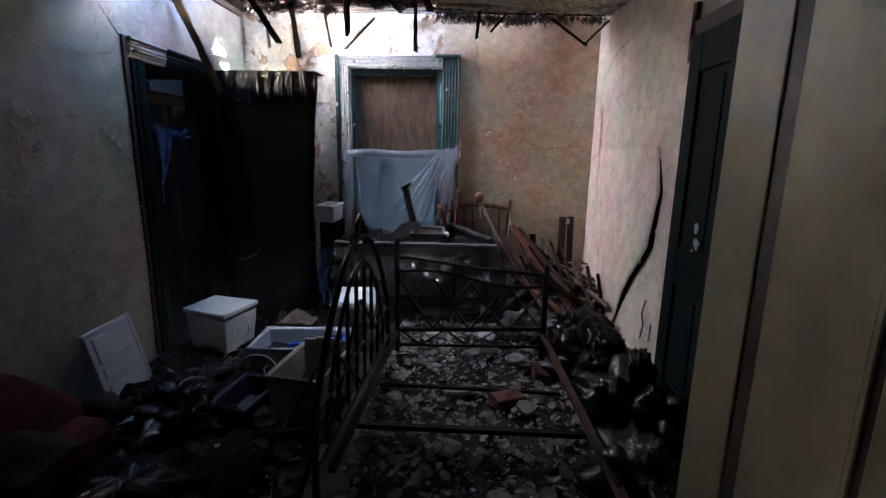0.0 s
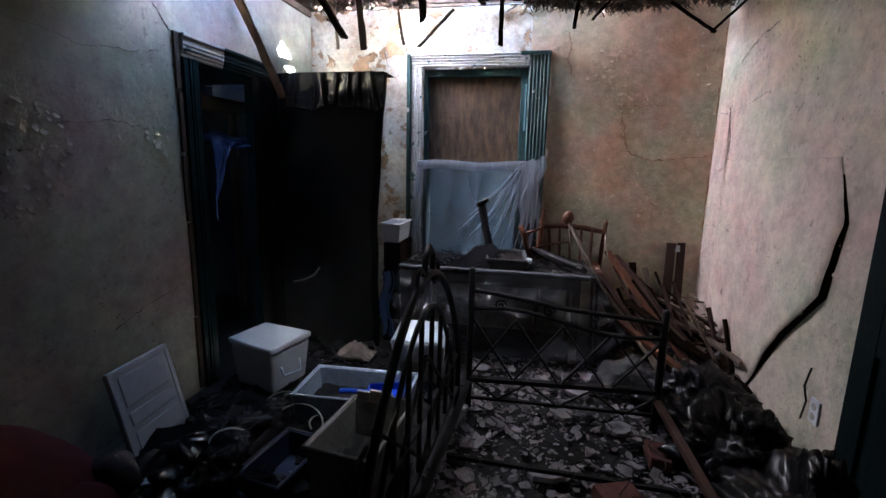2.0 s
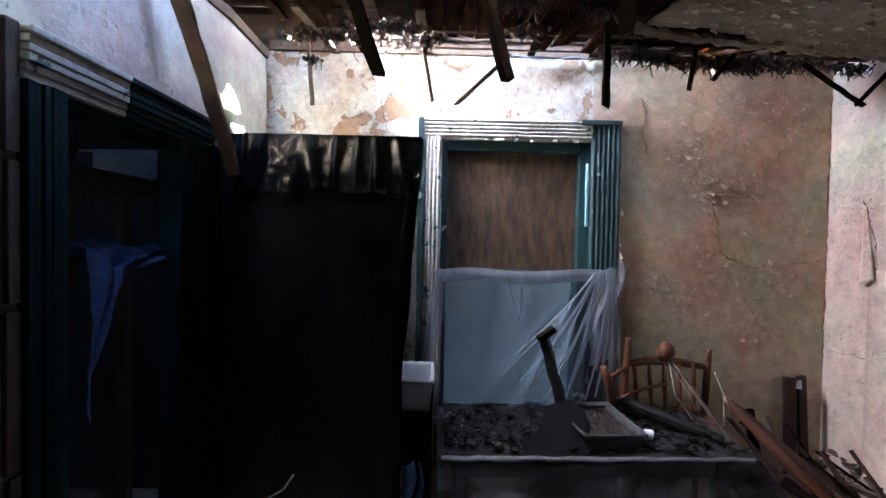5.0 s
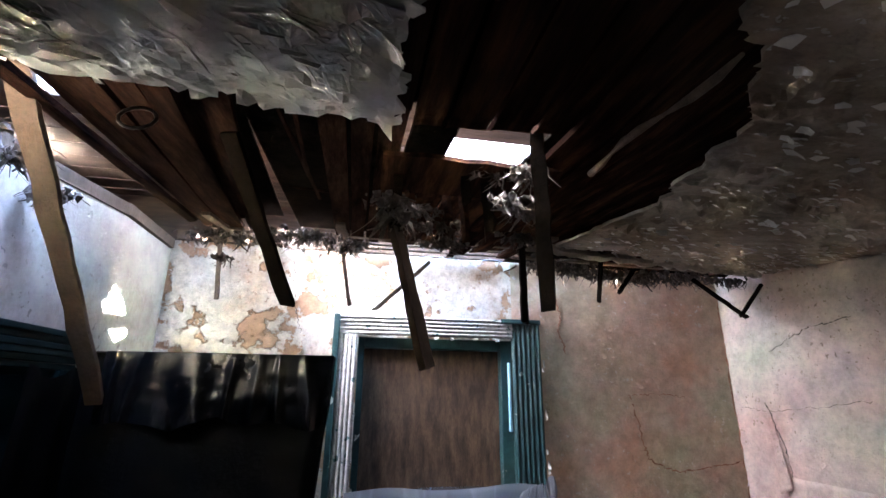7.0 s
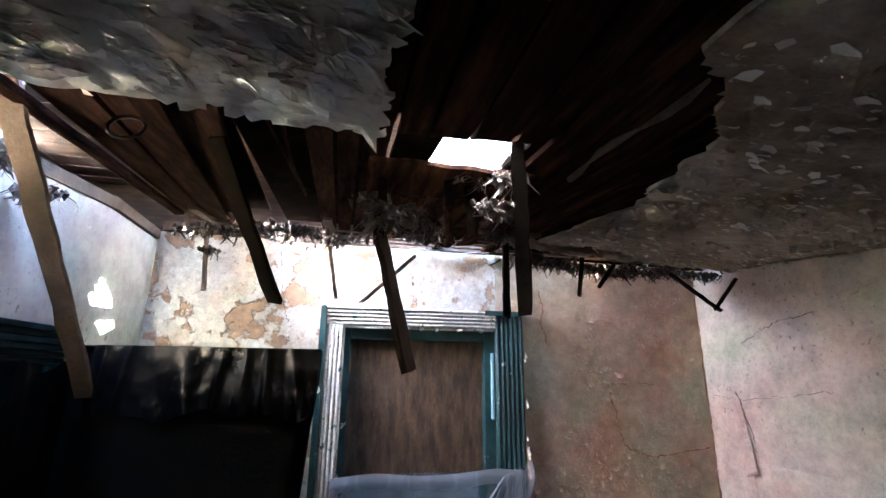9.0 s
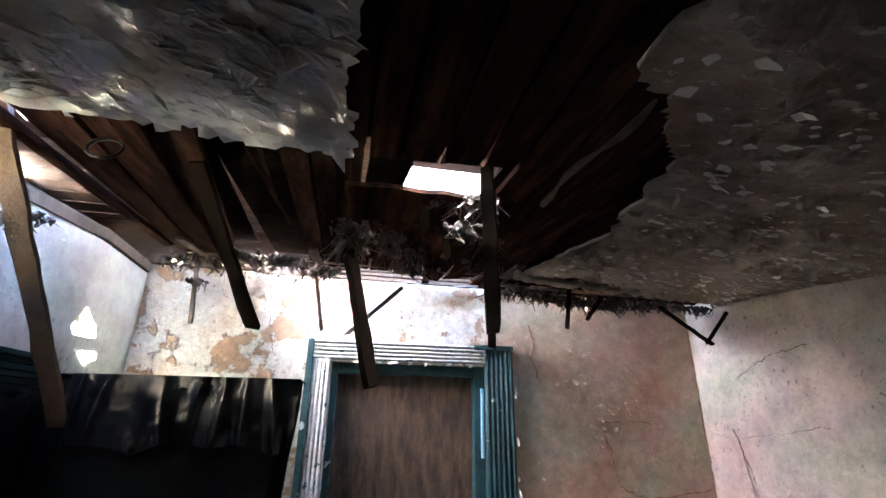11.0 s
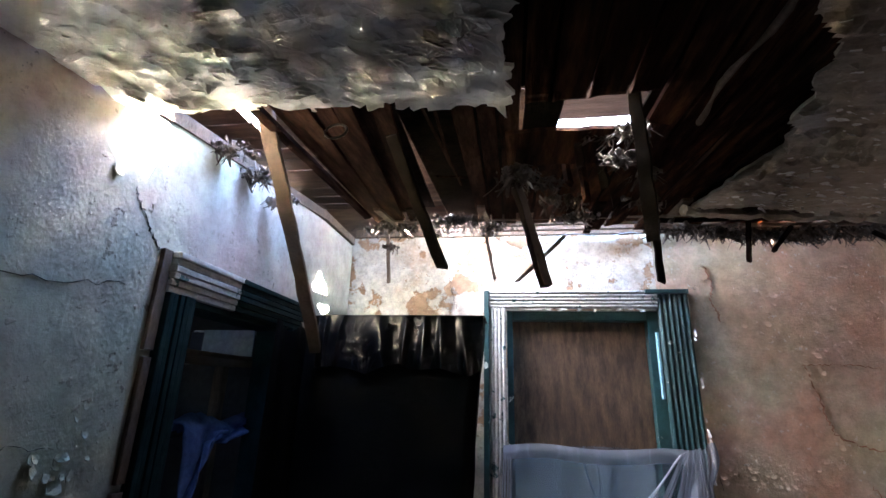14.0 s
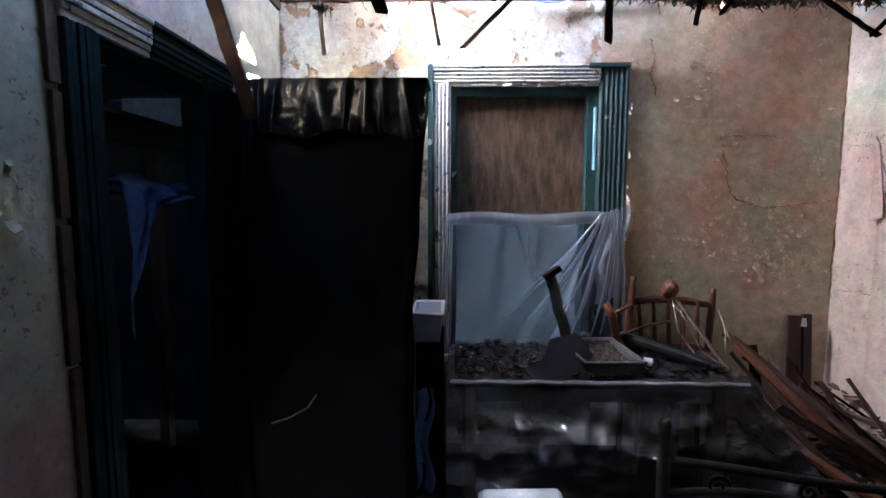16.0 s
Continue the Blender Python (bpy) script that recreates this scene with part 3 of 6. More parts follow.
sun_patch_mask([(-1.60, 3.125), (-1.705, 3.095), (-1.78, 3.20), (-1.695, 3.275), (-1.545, 3.285), (-1.575, 3.185)])
sun_patch_mask([(-1.58, 4.48), (-1.61, 4.56), (-1.56, 4.69), (-1.45, 4.83), (-1.42, 4.75), (-1.49, 4.58)])
b = Build()
for x in (-2.05, -1.36, -0.28, 0.35, 0.95):
    b.box(x - 0.025, x + 0.025, YF, 5.0, 3.08, 3.2)
setting("rafters", b, M["roof"], "rough brown rafters under the roof boards", "roof")
b = Build()
b.box(-3.0, -2.95, YF, 4.40, 2.5, 3.2).box(-3.0, -2.95, 4.63, 5.2, 2.5, 3.2).box(-3.0, -2.95, 4.40, 4.63, 2.5, 3.05).box(1.65, 1.7, YF, 5.2, 2.7, 3.2).box(-3.0, 1.7, YF - 0.05, YF, 2.7, 3.2).box(-3.0, 1.7, 5.15, 5.2, 2.5, 3.2)
b.box(-3.0, X0 - 0.14, YF, 5.2, 2.6, 2.64)
setting("attic_walls", b, M["roof"], "dark board walls of the roof space", "wall")
b = Build().bar((X0 - 0.065, 2.8, 2.602), (X0 - 0.065, 4.2, 2.76), 0.15, 0.05).bar((X0 - 0.065, 4.18, 2.765), (X0 - 0.065, Y1, 2.768), 0.15, 0.05).box(X0 + 0.02, X1, Y1 - 0.012, Y1 + 0.2, 2.795, 2.85)
setting("trim_wall_plate", b, M["slat_pale"], "brown timber wall plate on top of the walls", "timber")

# plaster flakes that curl away from the ceiling and walls
def flakes(name, count, place, size, material, label, seed, most=0.6):
    """Curled paint flakes: place(r) gives a point, the outward normal and the way a flake hangs."""
    r = random.Random(seed)
    b = Build()
    for _ in range(count):
        p, out, down = place(r)
        if p is None:
            continue
        p, out, down = Vector(p), Vector(out), Vector(down)
        down = (down + Vector((r.uniform(-0.8, 0.8), r.uniform(-0.8, 0.8), r.uniform(-0.8, 0.8))))
        down = (down - out * down.dot(out)).normalized()
        side = out.cross(down)
        s = r.uniform(*size) * (0.5 + r.random())
        curl = r.uniform(0.05, most)
        v = []
        for k, (half, go, up) in enumerate(((0.5, 0.0, 0.0), (0.55, 0.5, 0.25 * curl), (0.3, 0.9, 0.8 * curl))):
            for sx in (-1, 1):
                v.append(p + side * (sx * half * s * r.uniform(0.6, 1.1)) + down * (go * s) + out * (up * s + 0.0012))
        b.add(v, [(0, 1, 3, 2), (2, 3, 5, 4)])
    ob = part(name, b, material, None, thick=0.0012)
    return tagged(ob, label, "paint flakes", "", "stuff")


def on_left_ceiling(r):
    x, y = r.uniform(X0 + 0.02, -1.22), r.uniform(0.6, 2.86)
    if nz(x, y, 3.0, 2.6) < 0.0 and r.random() < 0.7:
        return None, None, None
    return (x, y, ceil_z(y) - 0.010), (0, 0, -1), (0.5, -1, 0)


def on_right_ceiling(r):
    x, y = r.uniform(-0.75, X1), r.uniform(1.0, 4.3)
    if not inside(x, y, [(-0.9, 0.5), (X1, 0.5), (X1, 4.33), (0.75, 4.24), (0.3, 4.13), (-0.30, 4.0), (-0.25, 3.3), (-0.38, 2.95), (-0.72, 2.45)]):
        return None, None, None
    if y < 3.7 and r.random() < 0.45:
        return None, None, None
    return (x, y, ceil_z(y) - 0.010), (0, 0, -1), (0.3, -1, 0)


def on_left_wall(r):
    y, z = r.uniform(0.9, 3.0), r.uniform(1.25, 2.5)
    if nz(y, z, 1.0, 2.4) < 0.12 + 0.1 * (y > 1.9) and r.random() < 0.97:
        return None, None, None
    return (X0, y, z), (1, 0, 0), (0, 0, -1)


def on_back_wall(r):
    x, z = r.uniform(-0.13, X1), r.uniform(1.1, 2.6)
    if nz(x, z, 5.0, 3.2) < 0.12 and r.random() < 0.93:
        return None, None, None
    return (x, Y1, z), (0, -1, 0), (0, 0, -1)


def on_pale_wall(r):
    x, z = r.uniform(X0, -0.2), r.uniform(1.9, 2.75)
    if WX0 - 0.14 < x < WX1 + 0.17 and z < 2.42:
        return None, None, None
    return (x, Y1, z), (0, -1, 0), (0, 0, -1)


def on_right_wall(r):
    y, z = r.uniform(2.6, Y1), r.uniform(0.6, 2.6)
    if nz(y, z, 9.0, 3.0) < 0.1 and r.random() < 0.9:
        return None, None, None
    return (X1, y, z), (-1, 0, 0), (0, 0, -1)


flakes("ceiling_flakes_thick", 3400, on_left_ceiling, (0.014, 0.055), M["plaster"], "thick curling flakes of ceiling plaster", 11, 0.95)
flakes("ceiling_flakes_thin", 2400, on_right_ceiling, (0.010, 0.03), M["plaster"], "pale curling flakes on the sagging ceiling", 12, 1.1)
flakes("wall_flakes_green", 1500, on_left_wall, (0.008, 0.028), M["wall_left"], "curling flakes of green and pink wall paint", 13, 0.9)
flakes("wall_flakes_ochre", 1500, on_back_wall, (0.008, 0.026), M["wall_back"], "curling flakes of ochre wall paint", 14)
flakes("wall_flakes_white", 120, on_pale_wall, (0.01, 0.03), M["wall_pale"], "peeling flakes of white wall paint", 15)
flakes("wall_flakes_cream", 900, on_right_wall, (0.008, 0.03), M["wall_right"], "curling flakes of cream wall paint", 16)


# cracks: thin dark grooves that stand a hair proud of the plaster
def crack(name, pts, out, seed, label, width=0.005):
    r = random.Random(seed)
    out = Vector(out)
    line = []
    for a, c in zip(pts, pts[1:]):
        a, c = Vector(a), Vector(c)
        for k in range(14):
            p = a.lerp(c, k / 14)
            jit = Vector([r.uniform(-0.008, 0.008) for _ in range(3)])
            line.append(p + jit - out * jit.dot(out) + out * 0.0015)
    line.append(Vector(pts[-1]) + out * 0.0015)
    rad = [width * r.uniform(0.08, 0.5) for _ in line]
    rad[0] = rad[-1] = width * 0.1
    b = Build().tube(line, rad, 5)
    return tagged(part(name, b, M["rust" if "rusty" in label else "char"]), label, "crack", "", "structure")


crack("wall_crack", [(X0, 2.9, 2.33), (X0, 2.95, 2.27), (X0, 3.0, 2.21), (X0, 3.06, 2.17)], (1, 0, 0), 1, "dark crack running down to the door casing")
crack("wall_crack", [(X0, 2.3, 1.62), (X0, 2.6, 1.66), (X0, 2.85, 1.63)], (1, 0, 0), 2, "thin crack across the green wall", 0.003)
crack("wall_crack", [(X0, 2.2, 2.02), (X0, 2.5, 1.98), (X0, 2.95, 2.05)], (1, 0, 0), 3, "thin crack across the green wall", 0.003)
crack("wall_crack", [(X0, 2.5, 0.62), (X0, 2.75, 0.70), (X0, 2.98, 0.74)], (1, 0, 0), 4, "dark crack low on the green wall", 0.005)
crack("wall_crack", [(0.42, Y1, 2.0), (0.47, Y1, 1.75), (0.5, Y1, 1.62), (0.68, Y1, 1.55), (0.85, Y1, 1.56), (1.12, Y1, 1.60)], (0, -1, 0), 5, "rusty crack in the ochre wall", 0.011)
crack("wall_crack", [(0.4, Y1, 1.98), (0.62, Y1, 1.99), (0.8, Y1, 1.97)], (0, -1, 0), 6, "rusty crack in the ochre wall", 0.008)
crack("wall_crack", [(-0.10, Y1, 1.4), (-0.09, Y1, 1.2), (-0.11, Y1, 1.0)], (0, -1, 0), 7, "thin crack in the ochre wall", 0.003)
crack("wall_crack", [(X1, 4.4, 2.24), (X1, 4.15, 2.34), (X1, 3.9, 2.37)], (-1, 0, 0), 8, "jagged crack in the cream wall", 0.007)
crack("wall_crack", [(X1, 4.68, 1.92), (X1, 4.5, 1.90), (X1, 4.2, 1.93), (X1, 3.9, 1.97)], (-1, 0, 0), 9, "fine crack in the cream wall", 0.003)
crack("wall_crack", [(X1, 4.5, 1.95), (X1, 4.42, 1.7), (X1, 4.4, 1.5)], (-1, 0, 0), 10, "jagged crack in the cream wall", 0.007)
crack("wall_crack", [(X1, 4.5, 0.92), (X1, 4.2, 0.9), (X1, 4.0, 0.93)], (-1, 0, 0), 11, "dark crack low in the cream wall", 0.005)
crack("wall_crack", [(1.146, Y1, 2.62), (1.143, Y1, 2.1), (1.146, Y1, 1.5), (1.144, Y1, 0.95)], (0, -1, 0), 13, "rusty brown seam down the corner of the room", 0.014)
crack("wall_crack", [(-0.03, Y1, 2.56), (0.0, Y1, 2.44), (-0.02, Y1, 2.36), (0.02, Y1, 2.22)], (0, -1, 0), 14, "rusty streak beside the window casing", 0.012)
crack("wall_crack", [(0.62, Y1, 1.38), (0.72, Y1, 1.22), (0.82, Y1, 1.1)], (0, -1, 0), 15, "rusty crack in the ochre wall", 0.006)
crack("wall_crack", [(X1, 4.7, 1.05), (X1, 4.2, 1.08), (X1, 3.9, 1.16), (X1, 3.6, 1.34)], (-1, 0, 0), 16, "fine crack rising along the cream wall", 0.004)
# a narrow strip of lining that hangs off the cream wall
setting("wall_peel_strip", Build().sheet(6, 18, lambda u, v: (X1 - 0.004 - 0.035 * v * v * (1 - 0.5 * u), 4.50 - 0.07 * u * (0.3 + 0.7 * v) - 0.03 * v, 1.92 - 0.42 * v - 0.03 * v * (1 - u))), M["wall_right"], "narrow strip of cream lining hanging off the wall", "wall lining", smooth=True, thick=0.002)
crack("wall_crack", [(-1.62, Y1, 2.72), (-1.60, Y1, 2.5), (-1.55, Y1, 2.3)], (0, -1, 0), 12, "crack in the white plaster", 0.005)

# a sheet of wall paper and plaster bulges away from the right wall
b = Build()


TEAR = ((0.03, 3.74), (0.3, 3.56), (0.6, 3.35), (0.9, 3.06), (1.27, 2.99), (1.56, 3.11))      # height and place of the torn edge


def bulge(u, v):
    z = 0.03 + 1.53 * v
    for (z0, y0), (z1, y1) in zip(TEAR, TEAR[1:]):
        if z0 <= z <= z1 + 1e-6:
            edge = y0 + (y1 - y0) * (z - z0) / (z1 - z0)
    edge += 0.025 * nz(v * 9, 1)
    y = edge + (4.45 - edge) * u
    lift = (1 - u) ** 1.3 * (0.032 * math.sin(math.pi * min(1, v * 1.02))) + 0.0025
    return (X1 - lift, y, z)


def tear_edge(z):
    for (z0, y0), (z1, y1) in zip(TEAR, TEAR[1:]):
        if z0 <= z <= z1 + 1e-6:
            return y0 + (y1 - y0) * (z - z0) / (z1 - z0)
    return TEAR[-1][1]


# shadow of the gap behind the lining, laid on the wall as a black strip
setting("wall_bared_strip", Build().sheet(4, 40, lambda u, v: (X1 - 0.003, tear_edge(0.03 + 1.45 * v) - (0.004 + 0.010 * math.sin(math.pi * min(1.0, v * 1.05)) + 0.005 * nz(v * 9, 4)) + (0.12 + 0.055 * math.sin(math.pi * v)) * u, 0.03 + 1.45 * v)), M["shade_black"], "black strip for the shadow in the gap behind the torn lining", "wall", thick=-0.002)
b.sheet(18, 40, bulge)
setting("wall_peel", b, M["wall_right"], "torn cream wall lining bulging off the wall", "wall lining", smooth=True, thick=0.002)

# ---- window ----
win = thing("window_1", (-0.76, Y1, WZ0), "boarded window with chipped teal and white casing", "window", kind="structure")


def moulding(b, a, c, width, axis, y=Y1, wave=5):
    """A ribbed casing board from a to c (x, z), its ribs along its length."""
    (x0, z0), (x1, z1) = a, c
    n = wave * 4
    prof = [(k / n, 0.016 + 0.012 * abs(math.sin(math.pi * wave * k / n)) + 0.014 * k / n) for k in range(n + 1)]
    v, f = [], []
    for (px, pz), sgn in ((a, 0), (c, 1)):
        for k, d in prof:
            v.append((px + (width * k if axis == "z" else 0) , y - d, pz + (width * k if axis == "x" else 0)))
    m = n + 1
    for k in range(n):
        f.append((k, k + 1, m + k + 1, m + k))
    for e in (0, m):                                                                   # ends and sides closed to the wall
        base = len(v)
        v += [(v[e + k][0], y, v[e + k][2]) for k in (0, n)]
        f.append(tuple([e + k for k in range(n + 1)] + [base + 1, base]))
    f += [(0, m, len(v) - 2, len(v) - 4), (n, m + n, len(v) - 1, len(v) - 3)]
    return b.add(v, f)


part("casing_left", moulding(Build(), (-1.356, 0.55), (-1.356, 2.30), 0.118, "z"), M["teal_white"], win, "white casing with chipped paint", smooth=False)
part("casing_right", moulding(Build(), (-0.33, 0.55), (-0.33, 2.405), 0.172, "z", wave=6), M["teal"], win, "dark teal fluted casing")
part("casing_head", moulding(Build(), (-1.356, 2.30), (-0.33, 2.30), 0.108, "x"), M["teal_white"], win, "white head casing with chipped paint")
part("casing_corner", Build().box(-1.372, -1.338, Y1 - 0.046, Y1 - 0.001, 0.56, 2.41).box(-0.40, -0.155, Y1 - 0.05, Y1 - 0.001, 2.385, 2.412), M["teal"], win, "teal corner blocks", bevel=0.004)
b = Build().box(WX0, WX0 + 0.035, Y1 + 0.02, Y1 + 0.17, WZ0, WZ1).box(WX1 - 0.07, WX1, Y1 + 0.02, Y1 + 0.17, WZ0, WZ1).box(WX0 + 0.035, WX1 - 0.07, Y1 + 0.02, Y1 + 0.17, WZ1 - 0.06, WZ1)
wframe = part("window_frame", b, M["teal"], win, "teal window frame", bevel=0.004)
part("plywood_board", Build().box(WX0 + 0.037, WX1 - 0.072, Y1 + 0.075, Y1 + 0.09, 1.47, WZ1 - 0.062), M["ply"], win, "weathered brown plywood board")
part("window_sill", Build().box(WX0 - 0.1, WX1 + 0.13, Y1 - 0.06, Y1 + 0.19, WZ0 - 0.05, WZ0), M["teal_white"], win, bevel=0.006)
glass = bpy.data.materials.new("dirty_glass")
glass.use_nodes = True
g = glass.node_tree.nodes["Principled BSDF"]
g.inputs["Base Color"].default_value, g.inputs["Roughness"].default_value, g.inputs["Transmission Weight"].default_value = (0.7, 0.8, 0.9, 1), 0.15, 1.0
pane = part("pane", Build().box(WX0 + 0.037, WX1 - 0.072, Y1 + 0.12, Y1 + 0.124, WZ0, 1.47), glass, wframe, "grimy glass pane")
pane.visible_shadow = False
part("inner_strip", Build().box(-0.352, -0.338, Y1 - 0.012, Y1 + 0.02, 1.78, 2.16), surf("pale_blue_paint", [(0.16, 0.34, 0.42), (0.24, 0.44, 0.52)], 8.0, 0.6, 0.3, 40), win, "strip of pale blue paint", bevel=0.002)
r = random.Random(91)
b = Build()
for k in range(34):                                       # curled paint and paper along the casing's edges
    side = k % 3
    if side == 0:
        p, w, h = Vector((-0.158 + r.uniform(0, 0.012), Y1 - 0.03, r.uniform(0.95, 2.35))), r.uniform(0.005, 0.013), r.uniform(0.015, 0.06)
    elif side == 1:
        p, w, h = Vector((r.uniform(-1.18, -0.42), Y1 - 0.01, 2.30)), r.uniform(0.015, 0.07), r.uniform(0.008, 0.03)
    else:
        p, w, h = Vector((-1.235 + r.uniform(-0.02, 0.01), Y1 - 0.02, r.uniform(0.8, 2.2))), r.uniform(0.006, 0.016), r.uniform(0.02, 0.06)
    a = r.uniform(-0.02, 0.02)
    b.add([p, p + Vector((w, 0, r.uniform(-0.006, 0.006))), p + Vector((w * r.uniform(0.6, 1.1), -0.012 - abs(a), -h * r.uniform(0.6, 1))), p + Vector((w * r.uniform(0, 0.3), -0.008, -h))], [(0, 1, 2, 3)])
part("curled_paint", b, M["teal_white"], win, "curled white paint along the casing", thick=0.001)
# dark overgrown bank outside the lower panes
setting("backdrop", Build().box(-4.5, 3.0, 5.6, 5.7, -0.3, 3.12), surf("shaded_blue_green_bank", [(0.02, 0.028, 0.034), (0.05, 0.065, 0.075)], 1.5), "shaded bank outside the window", "backdrop")

# plastic film hung over the lower window
b = Build()


def ridge(t, k=5):
    """Sharp folds: narrow crests between flat hollows."""
    return abs(math.sin(t)) ** k


def window_film(u, v):
    top = 1.49 + 0.03 * math.sin(3 * u)
    z = top + (0.63 - top) * v
    x = -1.27 + 1.05 * u + 0.05 * v * (u - 0.5) - 0.06 * v * (1 - u)
    dx, dz = -0.30 - x, 1.56 - z                          # folds fan out from the gathered corner
    a, d = math.atan2(dz, dx + 0.02), math.hypot(dx, dz)
    fan = ridge(a * 17 + 0.6 * math.sin(5 * d), 6) * min(1, d * 2.2) * max(0.0, 1 - abs(a - 1.45) / 0.75)
    hang = ridge(14 * u + 1.2 * v, 8) * 0.35
    left = max(0.0, 1 - u / 0.1) * ridge(40 * u + 2 * v, 3)
    return (x, Y1 - 0.055 - 0.03 * v - 0.095 * fan - 0.035 * hang - 0.02 * left, z)


b.sheet(170, 60, window_film)
sheet = tagged(part("plastic_sheet", b, M["film"], None, smooth=True), "milky clear plastic sheet hung over the lower window", "plastic sheet")
b = Build()
b.sheet(26, 26, lambda u, v: (-0.36 + 0.17 * u + 0.02 * math.sin(9 * v) + 0.03 * (1 - v), Y1 - 0.12 - 0.03 * math.sin(3.1 * u) - 0.015 * math.sin(14 * u + 6 * v), 1.57 - 0.09 * (1 - u) - 0.52 * v + 0.02 * nz(u * 4, v * 4)))
part("bunched_corner", b, M["film_fold"], sheet, "bunched corner of the film", smooth=True)
r = random.Random(92)
for k in range(15):                                        # pale ribbons: highlights of the gathered folds that fan out from the pinned corner
    t = k / 14
    x0, z0 = -0.25 - 0.10 * (1 - t), 1.545 - 0.035 * (1 - t)
    x1, z1 = -0.86 + 0.66 * t + r.uniform(-0.03, 0.03), r.uniform(0.74, 1.05) - 0.08 * t
    w, bow = r.uniform(0.006, 0.016) * (1 + 0.8 * t), r.uniform(0.02, 0.07)
    part("fold", Build().sheet(3, 22, lambda u, v: (x0 + (x1 - x0) * v + (u - 0.5) * w * (0.5 + math.sin(math.pi * v)) + bow * 0.5 * math.sin(math.pi * v), Y1 - 0.175 - 0.012 * math.sin(math.pi * u) + 0.02 * v, z0 + (z1 - z0) * v + 0.2 * (u - 0.5) * w)), M["film_fold"], sheet, smooth=True)
for k in range(4):                                         # pale highlight ribbons for the folds down the other edge
    x0, w = -1.255 + 0.012 * k, r.uniform(0.006, 0.012)
    part("fold", Build().sheet(3, 18, lambda u, v: (x0 - 0.05 * v * (1 - 0.25 * k) + (u - 0.5) * w, Y1 - 0.085 - 0.008 * math.sin(math.pi * u) - 0.03 * v, 1.46 - 0.75 * v)), M["film_fold"], sheet, smooth=True)
part("top_hem", Build().sheet(40, 5, lambda u, v: (-1.26 + 1.05 * u, Y1 - 0.075 - 0.010 * math.sin(math.pi * v) - 0.008 * math.sin(20 * u), 1.495 + 0.03 * math.sin(3 * u) + 0.012 - 0.075 * v + 0.012 * math.sin(9 * u) - 0.02 * math.sin(3.14 * u))), M["film_fold"], sheet, "folded top hem", smooth=True)

# ---- doorway in the left wall ----
door = thing("door_1", (X0, 3.55, 0), "open doorway with chipped dark teal moulded casing", "door", kind="structure")


def casing_side(b, y0, y1, z0, z1, steps=6):
    for k in range(steps):
        w = (y1 - y0) / steps
        d = 0.02 + 0.03 * abs(math.sin(2.6 * k)) * 0.6 + 0.012 * (k == 0)
        b.box(X0, X0 + d, y0 + k * w + 0.001, y0 + (k + 1) * w - 0.001, z0, z1)
    return b


def casing_top(b, y0, y1, z0, z1, steps=6):
    for k in range(steps):
        w = (z1 - z0) / steps
        d = 0.02 + 0.03 * abs(math.sin(2.6 * (steps - k))) * 0.6 + 0.016 * (k >= steps - 1)
        b.box(X0, X0 + d, y0, y1, z0 + k * w + 0.001, z0 + (k + 1) * w - 0.001)
    return b


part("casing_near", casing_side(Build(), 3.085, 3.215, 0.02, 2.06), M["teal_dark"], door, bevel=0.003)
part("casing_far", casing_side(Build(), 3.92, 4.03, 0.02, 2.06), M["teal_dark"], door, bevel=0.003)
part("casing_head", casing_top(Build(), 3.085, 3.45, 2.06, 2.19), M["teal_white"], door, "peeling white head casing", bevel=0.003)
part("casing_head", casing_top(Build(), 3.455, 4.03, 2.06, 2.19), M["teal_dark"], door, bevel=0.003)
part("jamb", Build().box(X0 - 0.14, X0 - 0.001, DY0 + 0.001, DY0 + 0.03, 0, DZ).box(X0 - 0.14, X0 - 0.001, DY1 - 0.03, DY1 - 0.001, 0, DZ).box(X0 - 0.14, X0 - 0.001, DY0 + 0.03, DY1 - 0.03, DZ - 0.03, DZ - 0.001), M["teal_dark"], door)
b = Build()
for k, (z0, z1) in enumerate(((0.03, 0.5), (0.51, 1.1), (1.11, 1.5), (1.52, 1.86), (1.88, 2.19))):
    b.box(X0, X0 + 0.016, 3.045 + 0.006 * (k % 2), 3.082, z0, z1)
part("edge_strip", b, M["slat_pale"], door, "bare brown timber edge strip", bevel=0.002)

# ---- dark green door on the right wall ----
gd = thing("door_2", (X1 - 0.05, 2.3, 0), "dark green panelled door with flaked white spots", "door", kind="structure")
GX = X1 - 0.035
b = Build().box(GX, X1 - 0.002, 1.78, 1.9, 0, 2.12).box(GX, X1 - 0.002, 2.64, 2.76, 0, 2.12).box(GX, X1 - 0.002, 2.19, 2.35, 0, 2.12)
for z0, z1 in ((0, 0.2), (0.78, 1.0), (1.93, 2.12)):
    b.box(GX + 0.001, X1 - 0.002, 1.9, 2.19, z0, z1).box(GX + 0.001, X1 - 0.002, 2.35, 2.64, z0, z1)
gframe = part("frame", b, M["green_door"], gd, bevel=0.003)
for y0, y1 in ((1.9, 2.19), (2.35, 2.64)):
    for z0, z1 in ((0.2, 0.78), (1.0, 1.93)):
        part("panel", Build().box(X1 - 0.018, X1 - 0.003, y0, y1, z0, z1).box(X1 - 0.026, X1 - 0.0175, y0 + 0.045, y1 - 0.045, z0 + 0.045, z1 - 0.045), M["green_door"], gframe, bevel=0.006)
b = Build().box(X1 - 0.03, X1 - 0.002, 2.762, 2.80, 2.0, 2.30).box(X1 - 0.03, X1 - 0.002, 1.7, 2.80, 2.125, 2.2)
